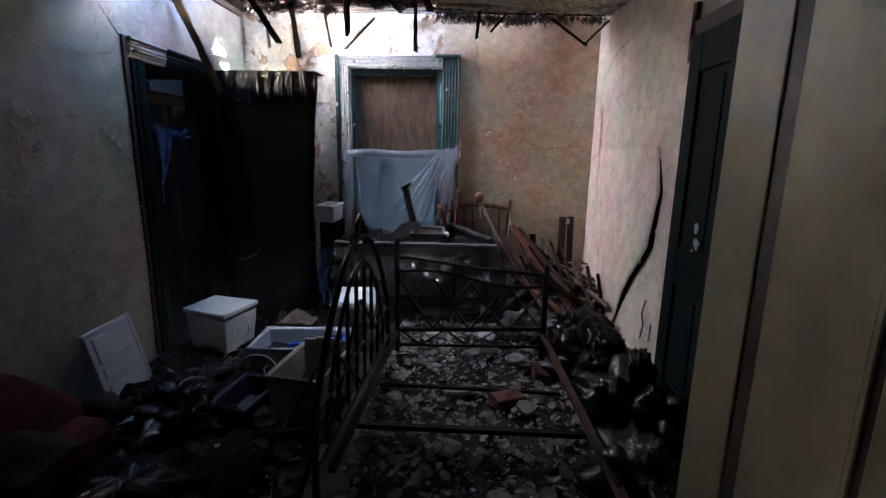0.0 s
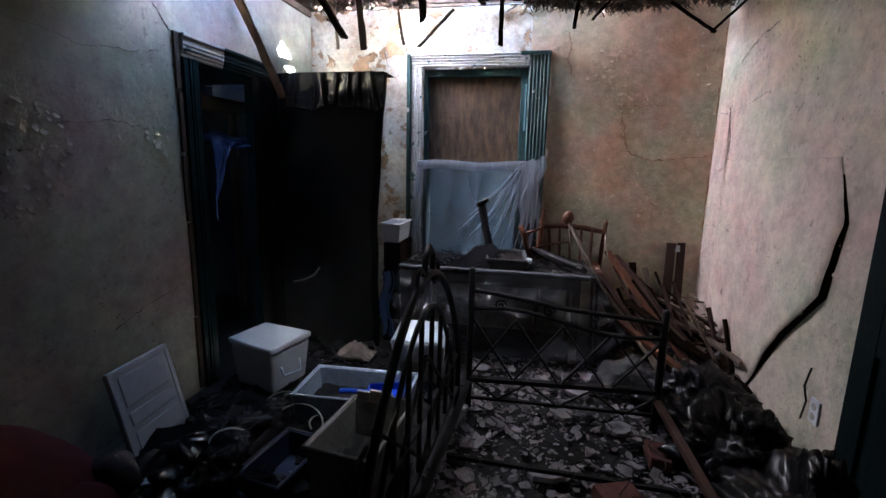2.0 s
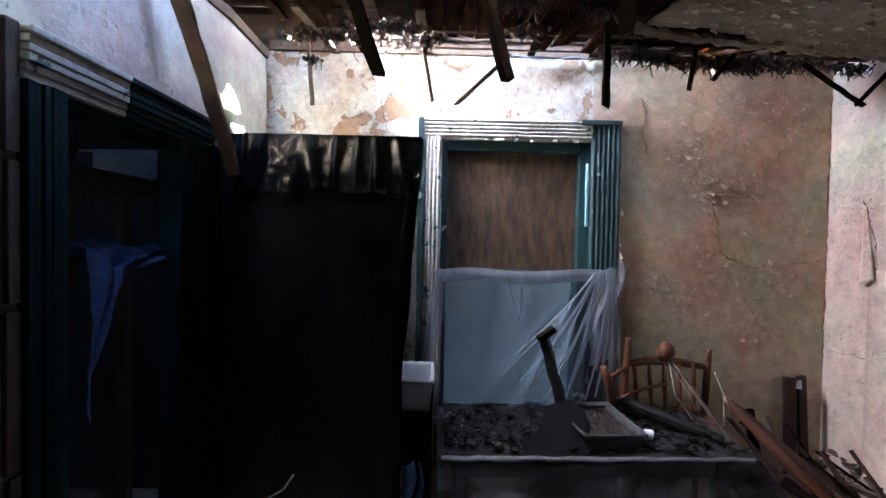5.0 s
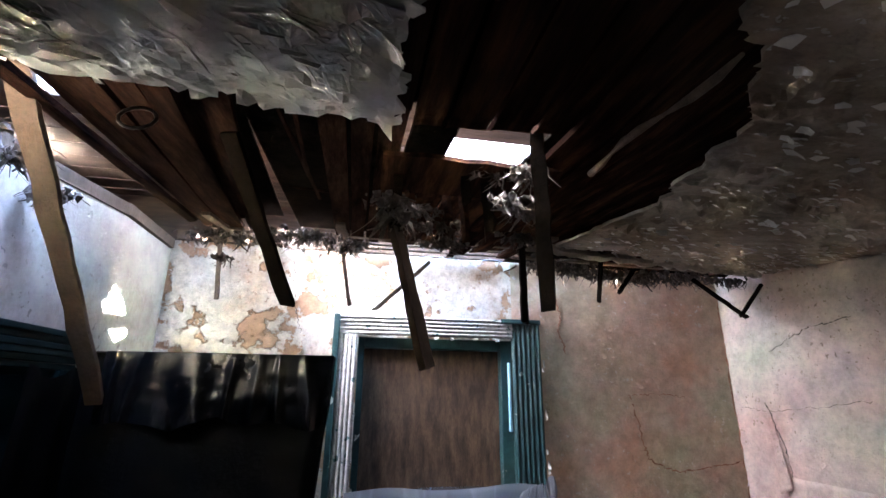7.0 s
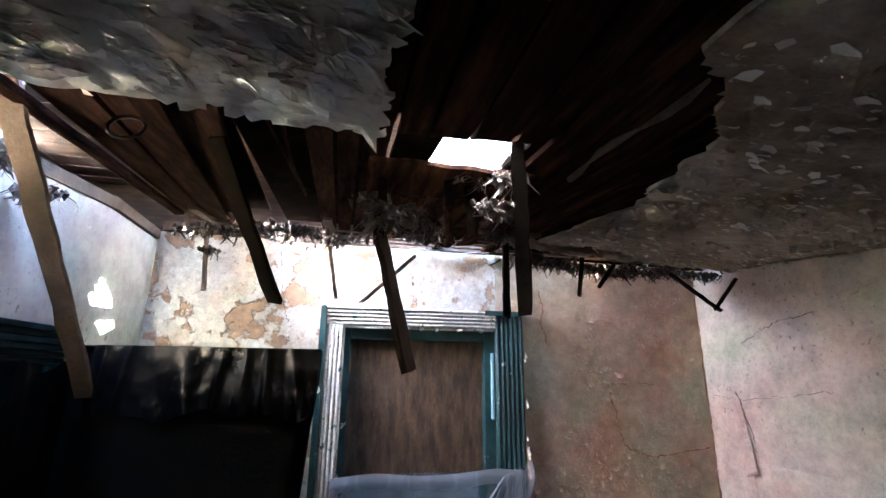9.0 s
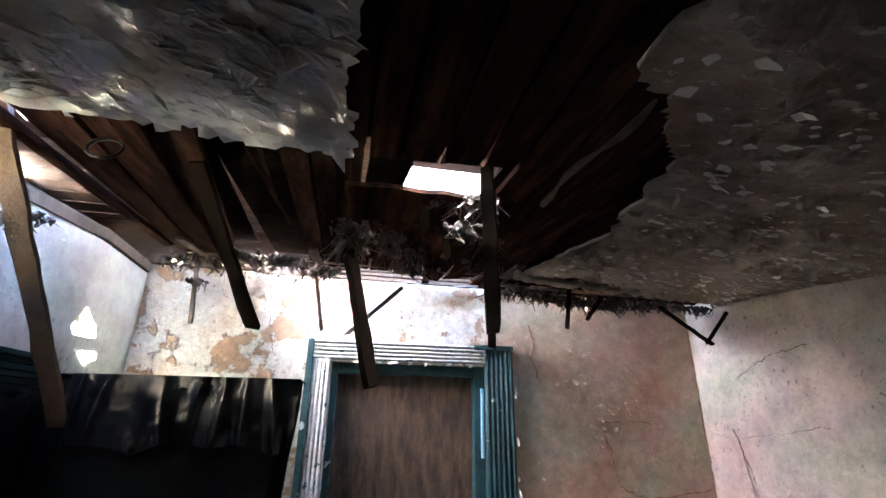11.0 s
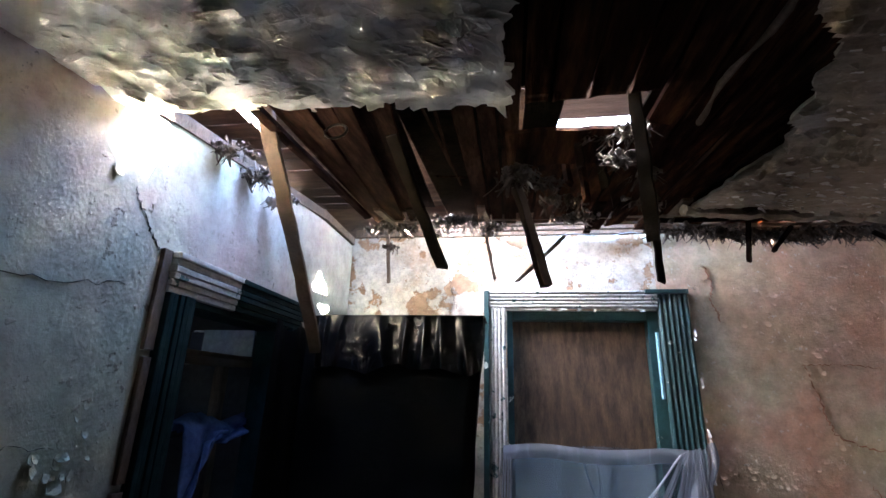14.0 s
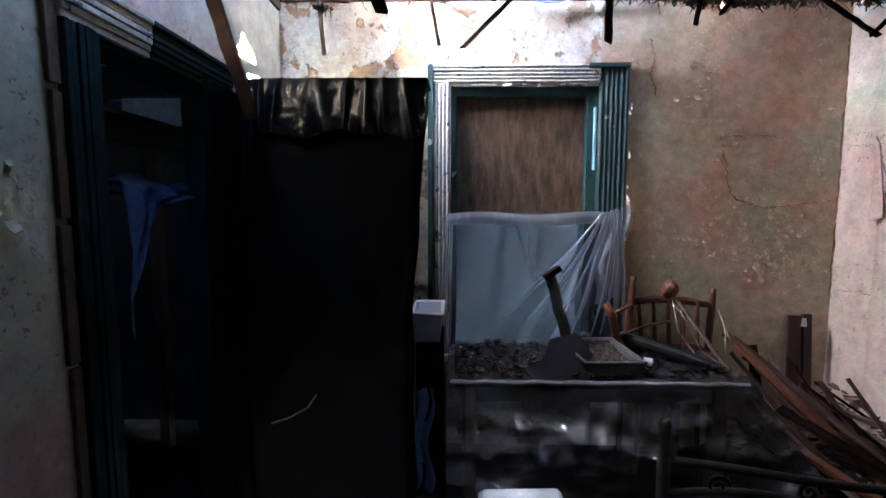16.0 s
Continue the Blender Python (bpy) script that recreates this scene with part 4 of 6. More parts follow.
part("lintel_strip", b, M["brown_strip"], gd, "dark brown strip above the door")
r = random.Random(21)
b = Build()
for yc, zc in ((2.47, 1.12), (2.45, 1.05), (2.5, 0.98), (2.42, 0.95), (1.98, 0.35), (2.06, 0.25), (1.95, 0.2)):
    n = 9
    b.add([(X1 - 0.0285, yc + 0.035 * r.uniform(0.4, 1) * math.cos(6.283 * k / n), zc + 0.045 * r.uniform(0.4, 1) * math.sin(6.283 * k / n)) for k in range(n)], [tuple(range(n))])
part("bare_patch", b, M["white_panel"], gd, "white patches where the paint has flaked", thick=0.001)

# ---- cream door that stands open beside the start ----
cd = thing("door_3", (0.42, 0.5, 0), "open cream painted door with dark brown edge strips", "door", kind="structure")
CX = 0.415
part("leaf_edge_board", Build().box(CX, CX + 0.04, 0.846, 0.995, 0.0, 2.1), M["cream_door"], cd, bevel=0.004)
part("leaf_panel", Build().box(CX + 0.004, CX + 0.04, 0.602, 0.81, 0.0, 2.1), M["cream_door"], cd)
part("leaf_inner_board", Build().box(CX + 0.004, CX + 0.04, 0.0, 0.585, 0.0, 2.1), M["cream_door"], cd, bevel=0.004)
part("dark_strip", Build().box(CX + 0.004, CX + 0.038, 0.8105, 0.8455, 0.0, 2.1), M["brown_strip"], cd, "dark red-brown strip")
part("dark_strip", Build().box(CX + 0.008, CX + 0.038, 0.5855, 0.6015, 0.0, 2.1), M["brown_strip"], cd, "dark red-brown strip")
part("moulding", Build().tube([(CX + 0.007, 0.612, 0.0), (CX + 0.007, 0.612, 2.1)], 0.004, 8), M["cream_door"], cd, smooth=True)

# switch plate low on the right wall
sw = thing("socket_plate", (X1, 3.05, 0.36), "dirty white electric socket plate on the cream wall", "socket")
plate = part("plate", Build().box(X1 - 0.012, X1, 2.94, 3.01, 0.30, 0.42), M["white_plastic"], sw, bevel=0.003)
part("outlet", Build().tube([(X1 - 0.0125, 2.975, 0.385), (X1 - 0.0145, 2.975, 0.385)], 0.018, 14), M["grey_plastic"], plate)
part("outlet", Build().tube([(X1 - 0.0125, 2.975, 0.335), (X1 - 0.0145, 2.975, 0.335)], 0.018, 14), M["grey_plastic"], plate)
part("cable", Build().tube([(X1 - 0.008, 3.05, 0.55), (X1 - 0.02, 3.06, 0.45), (X1 - 0.012, 3.04, 0.38), (X1 - 0.02, 3.05, 0.28)], 0.005, 6), M["char"], sw, "black cable end", smooth=True)

# ---- tall wardrobe wrapped in black plastic ----
wd = thing("wrapped_wardrobe", (-1.8, 4.25, 0), "tall wardrobe wrapped in black plastic sheeting", "wardrobe")
part("carcass", Build().box(-2.19, -1.47, 4.0, 4.14, 0.0, 2.10), M["black_film"], wd, bevel=0.01)


def wrap(u, v):
    x = -2.21 + 0.885 * u - 0.088 * u * min(1.0, 1.9 * v) * (1 - 0.25 * v) + 0.006 * u * math.sin(23 * v)
    z = 2.125 + (0.01 - 2.125) * v
    y = 3.968 + 0.012 * math.sin(17 * u + 3 * v) * 0.4 + 0.006 * nz(u * 6, v * 9) + 0.008 * math.sin(5 * v + 3 * u)
    if u > 0.97:
        y += 0.03
    return (x, y, z)


wrap_part = part("plastic_wrap", Build().sheet(44, 60, wrap), M["black_film"], wd, smooth=True)
part("side_wrap", Build().sheet(20, 40, lambda u, v: (-1.33 - 0.088 * min(1.0, 1.9 * v) * (1 - 0.25 * v) - 0.05 * u + 0.006 * math.sin(9 * v + 4 * u), 3.985 + 0.15 * u, 2.125 - 2.115 * v)), M["black_film"], wd, smooth=True)
part("top_wrap", Build().sheet(30, 14, lambda u, v: (-2.21 + 0.885 * u, 3.96 + 0.23 * v, 2.127 + 0.004 * nz(u * 9, v * 6))), M["black_film"], wd, smooth=True)


def flap(u, v):
    crease = ridge(22 * u + 1.3 * math.sin(9 * u) + 0.9 * v * math.sin(13 * u), 5) + 0.5 * abs(nz(u * 9, v * 2, 5.0)) + 0.45 * abs(nz(u * 15 + 3 * v, v * 5, 9.0))
    z = 2.13 - (0.25 + 0.06 * nz(u * 5, 2)) * v
    return (-2.13 + 0.80 * u + 0.012 * v * math.sin(30 * u), 3.952 - 0.02 * crease * (0.3 + v) - 0.03 * v * (1 - v), z)


part("top_flap", Build().sheet(160, 24, flap), M["black_flap"], wrap_part, "pleated shiny flap of black plastic", smooth=True)

part("side_curtain", Build().sheet(14, 40, lambda u, v: (-2.19 - 0.008 * math.sin(12 * u + 4 * v) - 0.01 * u, 3.965 - 0.30 * u, 2.05 - 2.04 * v + 0.02 * math.sin(8 * u))), M["black_film"], wd, "black plastic hanging across the doorway edge", smooth=True)

# long brown lath that has slid down on to the wardrobe
tagged(part("fallen_lath", Build().ragged((-2.0, 3.0, 2.70), (-2.122, 3.925, 1.965), 0.058, 0.02, 5, 14, 0.2), M["slat_pale"]), "long dusty brown lath fallen from the roof on to the wardrobe", "lath")

# ---- laths that hang from the broken ceiling ----
def hang(a, c, w, seed, material="slat"):
    """a: where it hangs; c: its broken lower end."""
    ob = part("hanging_lath", Build().ragged(a, c, w, 0.018, seed, 8, 0.3), M[material])
    return tagged(ob, "broken dark lath hanging from the ceiling boards", "lath", "hanging laths")


# the two blackest laths have their silhouette put into the colour
hang((-1.60, 3.16, 2.62), (-1.478, 3.577, 2.27), 0.05, 31, "shade_black")
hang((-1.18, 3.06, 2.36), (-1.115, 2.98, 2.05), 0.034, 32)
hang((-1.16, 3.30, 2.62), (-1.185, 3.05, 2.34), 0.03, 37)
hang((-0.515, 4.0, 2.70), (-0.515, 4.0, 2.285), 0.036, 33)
hang((-0.838, 3.02, 2.64), (-0.825, 3.04, 2.19), 0.042, 34, "shade_black")
hang((-1.355, 4.3, 2.74), (-1.288, 4.3, 2.385), 0.032, 35, "slat_pale")
hang((-0.90, 4.3, 2.63), (-1.165, 4.3, 2.375), 0.03, 36, "slat_pale")
hang((-2.02, 4.66, 2.84), (-1.99, 4.66, 2.45), 0.035, 38, "slat_pale")
hang((-0.97, 3.25, 2.64), (-0.96, 3.27, 2.52), 0.03, 39)
hang((-0.90, 3.28, 2.64), (-0.88, 3.30, 2.47), 0.035, 40)
hang((0.62, 4.30, 2.62), (0.915, 4.28, 2.41), 0.022, 41)
hang((1.10, 4.32, 2.62), (0.90, 4.30, 2.42), 0.018, 42)
hang((0.0, 4.2, 2.66), (-0.02, 4.22, 2.45), 0.025, 43)
hang((0.22, 4.25, 2.64), (0.10, 4.22, 2.50), 0.02, 44)

# cross laths at the back edge of the ceiling
def lath(a, c, w, seed, pale=True):
    ob = part("ceiling_lath", Build().ragged(a, c, w, 0.014, seed, 10, 0.3), M["slat_pale" if pale else "slat"])
    return tagged(ob, "thin brown lath along the broken ceiling edge", "lath", "ceiling edge laths")


for k, (y, z) in enumerate(((4.28, 2.735), (4.42, 2.75), (4.55, 2.765), (4.66, 2.77))):
    lath((-1.95 + 0.1 * k, y, z), (-0.2 + 0.2 * (k % 2), y + 0.02, z + 0.005), 0.035, 60 + k)
for k, (y, z) in enumerate(((4.30, 2.71), (4.45, 2.73), (4.58, 2.75))):
    lath((-0.4, y, z), (1.13, y + 0.02, z - 0.01), 0.04, 70 + k, k == 1)
for k, x in enumerate((-1.9, -1.72, -1.35, -0.75, -0.35, 0.2, 0.7)):
    lath((x, 4.0, 2.70), (x + 0.03, 4.72, 2.785), 0.05, 80 + k, k % 2 == 0)

# dust, torn lining and plant fibres clotted along the broken edges
def clots(name, spots, seed, label):
    """Shreds that hang and lumps that cling round each spot (x, y, z, spread, count)."""
    r = random.Random(seed)
    b = Build()
    for x, y, z, spread, n in spots:
        for _ in range(n):
            p = Vector((x + r.gauss(0, spread), y + r.gauss(0, spread * 0.5), z + r.gauss(0, spread * 0.18)))
            kind = r.random()
            if kind < 0.45:                                            # a curled shred
                w, n_, long = r.uniform(0.003, 0.012), 5, r.uniform(0.02, 0.075)
                a = r.uniform(0, 6.28)
                side = Vector((math.cos(a), math.sin(a), r.uniform(-0.3, 0.3)))
                d = Vector((r.uniform(-0.8, 0.8), r.uniform(-0.5, 0.3), -1)).normalized()
                bend = Vector((r.uniform(-1, 1), r.uniform(-1, 1), r.uniform(-0.2, 0.8))) * long * 0.6
                v = []
                for i in range(n_ + 1):
                    t = i / n_
                    q = p + d * long * t + bend * t * t
                    h = w * (1 - 0.6 * t) * r.uniform(0.6, 1.2)
                    v += [q - side * h, q + side * h]
                b.add(v, [(2 * i, 2 * i + 1, 2 * i + 3, 2 * i + 2) for i in range(n_)])
            elif kind < 0.6:                                           # a straw
                s = r.uniform(0.01, 0.04)
                d = Vector((r.uniform(-1, 1), r.uniform(-0.6, 0.6), -0.6 * r.random())).normalized()
                b.tube([p, p + d * s, p + d * 2 * s + Vector((0, 0, -0.3 * s))], [0.0012, 0.0014, 0.0008], 4)
            else:                                                      # a clot
                s = r.uniform(0.006, 0.022)
                m = Matrix.Translation(p) @ Euler((r.uniform(0, 6), r.uniform(0, 6), r.uniform(0, 6))).to_matrix().to_4x4()
                v = [Vector(c) * s * r.uniform(0.6, 1.3) for c in ((1, 0, 0), (-1, 0, 0), (0, 1, 0), (0, -1, 0), (0, 0, 0.8), (0, 0, -0.8))]
                b.add(v, [(0, 2, 4), (2, 1, 4), (1, 3, 4), (3, 0, 4), (2, 0, 5), (1, 2, 5), (3, 1, 5), (0, 3, 5)], m)
    return tagged(part(name, b, M["dust"]), label, "dust", "", "stuff")


clots("dust_clots_left", [(-1.95, 4.28, 2.70, 0.05, 90), (-1.8, 4.26, 2.69, 0.05, 90), (-1.62, 4.15, 2.68, 0.07, 110), (-1.45, 4.05, 2.65, 0.05, 110), (-1.3, 4.25, 2.68, 0.05, 90), (-1.92, 4.4, 2.62, 0.025, 50), (-1.5, 4.45, 2.74, 0.12, 120)], 51, "grey dust and fibres clotted on broken boards")
clots("dust_clots_hole", [(-1.17, 3.14, 2.46, 0.022, 60), (-1.18, 3.08, 2.40, 0.02, 60), (-0.84, 3.10, 2.56, 0.022, 110), (-0.86, 3.16, 2.50, 0.025, 110), (-0.88, 3.22, 2.62, 0.025, 70), (-0.68, 3.5, 2.6, 0.03, 40), (-1.05, 3.6, 2.63, 0.04, 50), (-1.17, 3.45, 2.60, 0.03, 60), (-0.95, 3.85, 2.66, 0.06, 80), (-0.6, 3.8, 2.62, 0.04, 60), (-0.85, 4.15, 2.68, 0.06, 90)], 52, "grey dust and fibres hanging beside the roof hole")
clots("dust_clots_right", [(-0.25, 4.32, 2.66, 0.07, 170), (-0.05, 4.34, 2.645, 0.07, 190), (0.12, 4.34, 2.63, 0.06, 190), (0.3, 4.36, 2.63, 0.07, 190), (0.5, 4.38, 2.645, 0.08, 170), (0.7, 4.4, 2.655, 0.07, 120), (0.98, 4.42, 2.655, 0.05, 90)], 53, "clotted dust and torn lining hanging at the ceiling edge")
clots("dust_clots_wall", [(-2.24, 3.22, 2.63, 0.05, 120), (-2.22, 3.4, 2.62, 0.05, 120), (-2.19, 3.55, 2.57, 0.03, 90)], 54, "dust and straw spilling over the wall top")
r = random.Random(55)
b = Build()
lip = [(-0.36 + 1.5 * k / 40, 4.06 + 0.30 * (k / 40) ** 0.8 + r.uniform(-0.012, 0.012), ceil_z(4.06 + 0.30 * (k / 40) ** 0.8) - 0.014 + r.uniform(-0.006, 0.006)) for k in range(41)]
b.tube(lip, [r.uniform(0.014, 0.03) for _ in lip], 7)
setting("ceiling_plaster_edge", b, M["plaster_brown"], "pale broken edge of the sagging ceiling plaster", "ceiling")
tagged(part("wire_ring", Build().tube([(-1.72 + 0.035 * math.cos(a), 2.98 + 0.01 * math.sin(a), 2.53 + 0.03 * math.sin(a)) for a in [k * 0.52 for k in range(12)]], 0.004, 6, True), M["iron"], None, smooth=True), "bent wire ring hanging from the plaster edge", "wire")
tagged(part("insulation_roll", Build().tube([(-0.62 + 0.012 * math.sin(k), 2.62 + 0.07 * k, 2.575 + 0.005 * k) for k in range(9)], [0.004 + 0.007 * abs(math.sin(2.1 * k)) for k in range(9)], 8), M["slat_pale"], None, smooth=True), "brown strip of insulation under the ceiling boards", "insulation")
tagged(part("tin_flashing", Build().sheet(16, 3, lambda u, v: (-0.9 + 0.5 * u, 4.62 + 0.05 * v, 2.745 + 0.012 * math.sin(9 * u) + 0.015 * v)), M["blue_grey"], None, smooth=True, thick=0.003), "crumpled pale green strip along the wall top", "strip")

# ---- side room seen through the doorway ----
sh = thing("wall_shelf", (-2.75, 4.1, 1.9), "dark shelf in the side room", "shelf")
part("board", Build().box(-3.1, -2.5, 3.3, 4.7, 1.905, 1.925), M["grey_wood"], sh, bevel=0.003)
part("post", Build().box(-3.08, -3.02, 4.6, 4.66, 0.0, 1.905), M["grey_wood"], sh)
part("post", Build().box(-3.08, -3.02, 3.34, 3.4, 0.0, 1.905), M["grey_wood"], sh)
bx = thing("storage_box", (-2.7, 4.1, 1.927), "pale blue cardboard box with torn top on the shelf", "box")
box_body = part("body", Build().box(-2.86, -2.56, 4.03, 4.4, 1.927, 2.05), M["dark_blue"], bx, bevel=0.004)
part("flap", Build().box(-2.78, -2.50, 4.02, 4.025, 1.93, 2.06), M["blue_grey"], box_body)
part("lid", Build().sheet(16, 6, lambda u, v: (-2.85 + 0.3 * v, 4.03 + 0.37 * u, 2.052 + 0.05 * u * v + 0.012 * nz(u * 7, v * 5))), M["blue_grey"], box_body, thick=0.004)


def cloth(u, v):
    lump = 0.018 * nz(u * 6, v * 5, 2.0) + 0.012 * nz(u * 15, v * 11, 6.0)
    if v < 0.3:                                             # bunched over the rail
        a = math.pi * (1 - v / 0.3)
        return (-2.46 + 0.05 * math.cos(a) + lump, 3.48 + 0.55 * u, 1.61 + 0.05 * math.sin(a) * (0.8 + 0.35 * math.sin(8 * u)) + lump)
    k = (v - 0.3) / 0.7
    fall = 0.05 + 0.5 * max(0.0, 1 - 2.4 * u) ** 0.6
    return (-2.41 + lump + 0.02 * math.sin(15 * u + 2 * k), 3.48 + 0.55 * u * (1 - 0.45 * k) + 0.015 * math.sin(6 * k), 1.61 - fall * k)


tagged(part("hanging_cloth", Build().sheet(40, 30, cloth), M["denim"], None, smooth=True, thick=0.004), "crumpled blue cloth hanging in the side room doorway", "cloth")
b = Build().tube([(-2.47, 3.25, 1.60), (-2.47, 4.3, 1.60)], 0.008, 8)
tagged(part("clothes_rail", b, M["iron"], None, smooth=True), "thin dark rail holding the blue cloth", "rail", "", "structure")

# ---- table draped in plastic, with rubbish on it ----
TZ = 0.70
tb = thing("dining_table", (-0.5, 4.3, 0), "old wooden table under grubby plastic sheeting", "table")
part("tabletop", Build().box(-1.2, 0.2, 4.02, 4.62, TZ - 0.03, TZ), M["slat"], tb, bevel=0.004)
for x in (-1.12, 0.12):
    for y in (4.1, 4.54):
        part("leg", Build().bar((x, y, 0), (x, y, TZ - 0.03), 0.06, 0.06), M["grey_wood"], tb, bevel=0.004)
part("apron", Build().box(-1.09, 0.09, 4.09, 4.11, TZ - 0.13, TZ - 0.03), M["grey_wood"], tb)

dr = thing("table_plastic", (-0.5, 4.0, 0), "grubby clear plastic sheet draped over the table", "plastic sheet")
part("top_sheet", Build().sheet(50, 16, lambda u, v: (-1.24 + 1.48 * u, 4.0 + 0.63 * v, TZ + 0.006 + 0.004 * nz(u * 20, v * 8) + 0.004 * math.sin(30 * u + 5 * v))), M["film_dark"], dr, smooth=True)


def drape(u, v):
    x = -1.24 + 1.48 * u + 0.22 * v * u * u
    z = TZ + 0.005 - (0.62 - 0.25 * (u > 0.9) * (u - 0.9) * 10) * v
    swag = 0.05 * math.sin(7 * u + 4 * v) - 0.07 * abs(nz(u * 6, v * 3, 2.0)) - 0.09 * abs(nz(u * 11 + 3 * v, v * 5, 7.0)) - 0.04 * ridge(9 * u + 5 * v + 2 * nz(u * 3, v * 2), 5) - 0.03 * nz(u * 22, v * 12, 3.0) - 0.045 * ridge(11 * v - 6 * u + 2.5 * nz(u * 4, v * 3, 1.0), 3)
    return (x, 3.995 - 0.03 * v + swag * min(1.0, 2.5 * v), z)


part("front_fall", Build().sheet(66, 26, drape), M["film_dark"], dr)
part("end_fall", Build().sheet(24, 24, lambda u, v: (0.245 + 0.2 * v + 0.03 * math.sin(12 * u + 4 * v), 3.995 + 0.62 * u - 0.05 * v, TZ + 0.005 - 0.42 * v)), M["film_dark"], dr, smooth=True)


part("edge_fold", Build().sheet(90, 4, lambda u, v: (-1.22 + 1.42 * u, 3.985 - 0.012 * math.sin(math.pi * v) - 0.004 * math.sin(40 * u), TZ + 0.022 - 0.028 * v + 0.006 * nz(u * 18, v))), M["fold"], dr, "pale folded edge of the sheet", smooth=True)


def tray(name, x, y, z, w, d, h, material, label, wall=0.012, flare=0.015, rz=0.0, inner=True):
    """An open box with a rolled rim: floor, four walls and rim."""
    e = thing(name, (x, y, z), label, "tray" if h < 0.12 else "tub")
    m = Matrix.Translation((x, y, z)) @ Matrix.Rotation(radians(rz), 4, "Z")
    b = Build()
    a = [(-w / 2, -d / 2), (w / 2, -d / 2), (w / 2, d / 2), (-w / 2, d / 2)]
    o = [(px + math.copysign(flare, px), py + math.copysign(flare, py)) for px, py in a]
    i_ = [(px - math.copysign(wall, px), py - math.copysign(wall, py)) for px, py in o]
    k = [(px - math.copysign(wall, px), py - math.copysign(wall, py)) for px, py in a]
    v = [(*p, 0) for p in a] + [(*p, h) for p in o] + [(*p, h) for p in i_] + [(*p, wall) for p in k]
    f = [(3, 2, 1, 0), (12, 13, 14, 15)]
    for n in range(4):
        q = (n + 1) % 4
        f += [(n, q, 4 + q, 4 + n), (4 + n, 4 + q, 8 + q, 8 + n), (8 + n, 8 + q, 12 + q, 12 + n)]
    b.add(v, f, m)
    body = part("body", b, material, e, bevel=0.004)
    rim = Build().tube([m @ Vector((px * 1.01, py * 1.01, h)) for px, py in o], wall * 0.9, 8, True)
    part("rim", rim, material, body, smooth=True)
    return e, m


tr, tm = tray("planting_tray", -0.42, 4.27, TZ + 0.012, 0.27, 0.38, 0.07, surf("grimy_grey_tray", [(0.07, 0.07, 0.075), (0.15, 0.15, 0.155)], 8.0, 0.6, 0.3, 30, grime=0.5), "grimy grey tray of dark soil on the table", rz=4)
part("soil", Build().sheet(26, 26, lambda u, v: tm @ Vector((-0.13 + 0.26 * u, -0.18 + 0.36 * v, 0.05 + 0.022 * nz(u * 9, v * 9) + 0.012 * nz(u * 24, v * 24)))), M["soil"], tr, "dark crumbly soil", smooth=False)
part("bottle_cap", Build().tube([tm @ Vector((0.15, -0.19, 0.075)), tm @ Vector((0.185, -0.2, 0.07))], [0.018, 0.022], 12), M["white_plastic"], tr, "white knob on the corner")
sd = Build().slab([(-0.15, -0.10), (0.06, -0.12), (0.17, 0.06), (0.15, 0.14), (0.02, 0.13), (-0.06, 0.03), (-0.16, 0.0)], 0, 0.008, Matrix.Translation((-0.66, 4.14, TZ + 0.06)) @ Euler((0.36, -0.12, 0.25)).to_matrix().to_4x4() @ Matrix.Diagonal((1.25, 1.35, 1, 1)))
tagged(part("slate_piece", sd, surf("dark_slate", [(0.005, 0.005, 0.006), (0.010, 0.010, 0.012)], 7.0, 0.9, 0.4, 30, spec=0.05), bevel=0.002), "dark flat broken slate leaning on the tray", "slate")
st = thing("charred_post", (-0.56, 4.4, TZ), "charred broken post standing on the table", "post")
part("shaft", Build().ragged((-0.545, 4.38, TZ + 0.01), (-0.655, 4.46, 1.17), 0.05, 0.045, 7, 9, 0.25), M["char"], st)
part("broken_tip", Build().bar((-0.69, 4.44, 1.15), (-0.60, 4.46, 1.205), 0.045, 0.035), M["slat"], st, "grey splintered tip", bevel=0.004)
tagged(part("charred_log", Build().tube([(-0.22, 4.52, TZ + 0.09), (-0.1, 4.4, TZ + 0.075), (0.05, 4.26, TZ + 0.045), (0.17, 4.16, TZ + 0.03)], [0.03, 0.036, 0.03, 0.02], 9), M["char"], None), "charred log lying across the table", "log")


def rubble(name, count, place, size, material, label, seed, flat=0.25):
    """Loose irregular pieces, too many to count."""
    r = random.Random(seed)
    b = Build()
    for _ in range(count):
        p = place(r)
        if p is None:
            continue
        s = r.uniform(*size) * (0.4 + 1.2 * r.random() ** 2)
        n = r.choice((4, 5, 5, 6))
        m = Matrix.Translation(p) @ Euler((r.gauss(0, 0.35), r.gauss(0, 0.35), r.uniform(0, 6.28))).to_matrix().to_4x4()
        ring = [(s * r.uniform(0.55, 1.1) * math.cos(6.283 * k / n), s * r.uniform(0.5, 1.0) * math.sin(6.283 * k / n)) for k in range(n)]
        b.slab(ring, 0.0, max(0.003, s * flat * r.uniform(0.3, 1)), m)
    return tagged(part(name, b, material), label, "rubble", "", "stuff")


rubble("table_rubbish", 1300, lambda r: (r.uniform(-1.2, 0.2), r.uniform(4.03, 4.6), TZ + 0.012 + 0.02 * r.random()) if r.random() < 0.9 else None, (0.005, 0.022), M["char"], "charred scraps scattered over the table", 61, 0.5)
rubble("table_crumbs", 25, lambda r: (r.uniform(-1.2, -0.7), r.uniform(4.03, 4.5), TZ + 0.03), (0.008, 0.025), M["chips"], "pale plaster crumbs on the table", 62, 0.4)


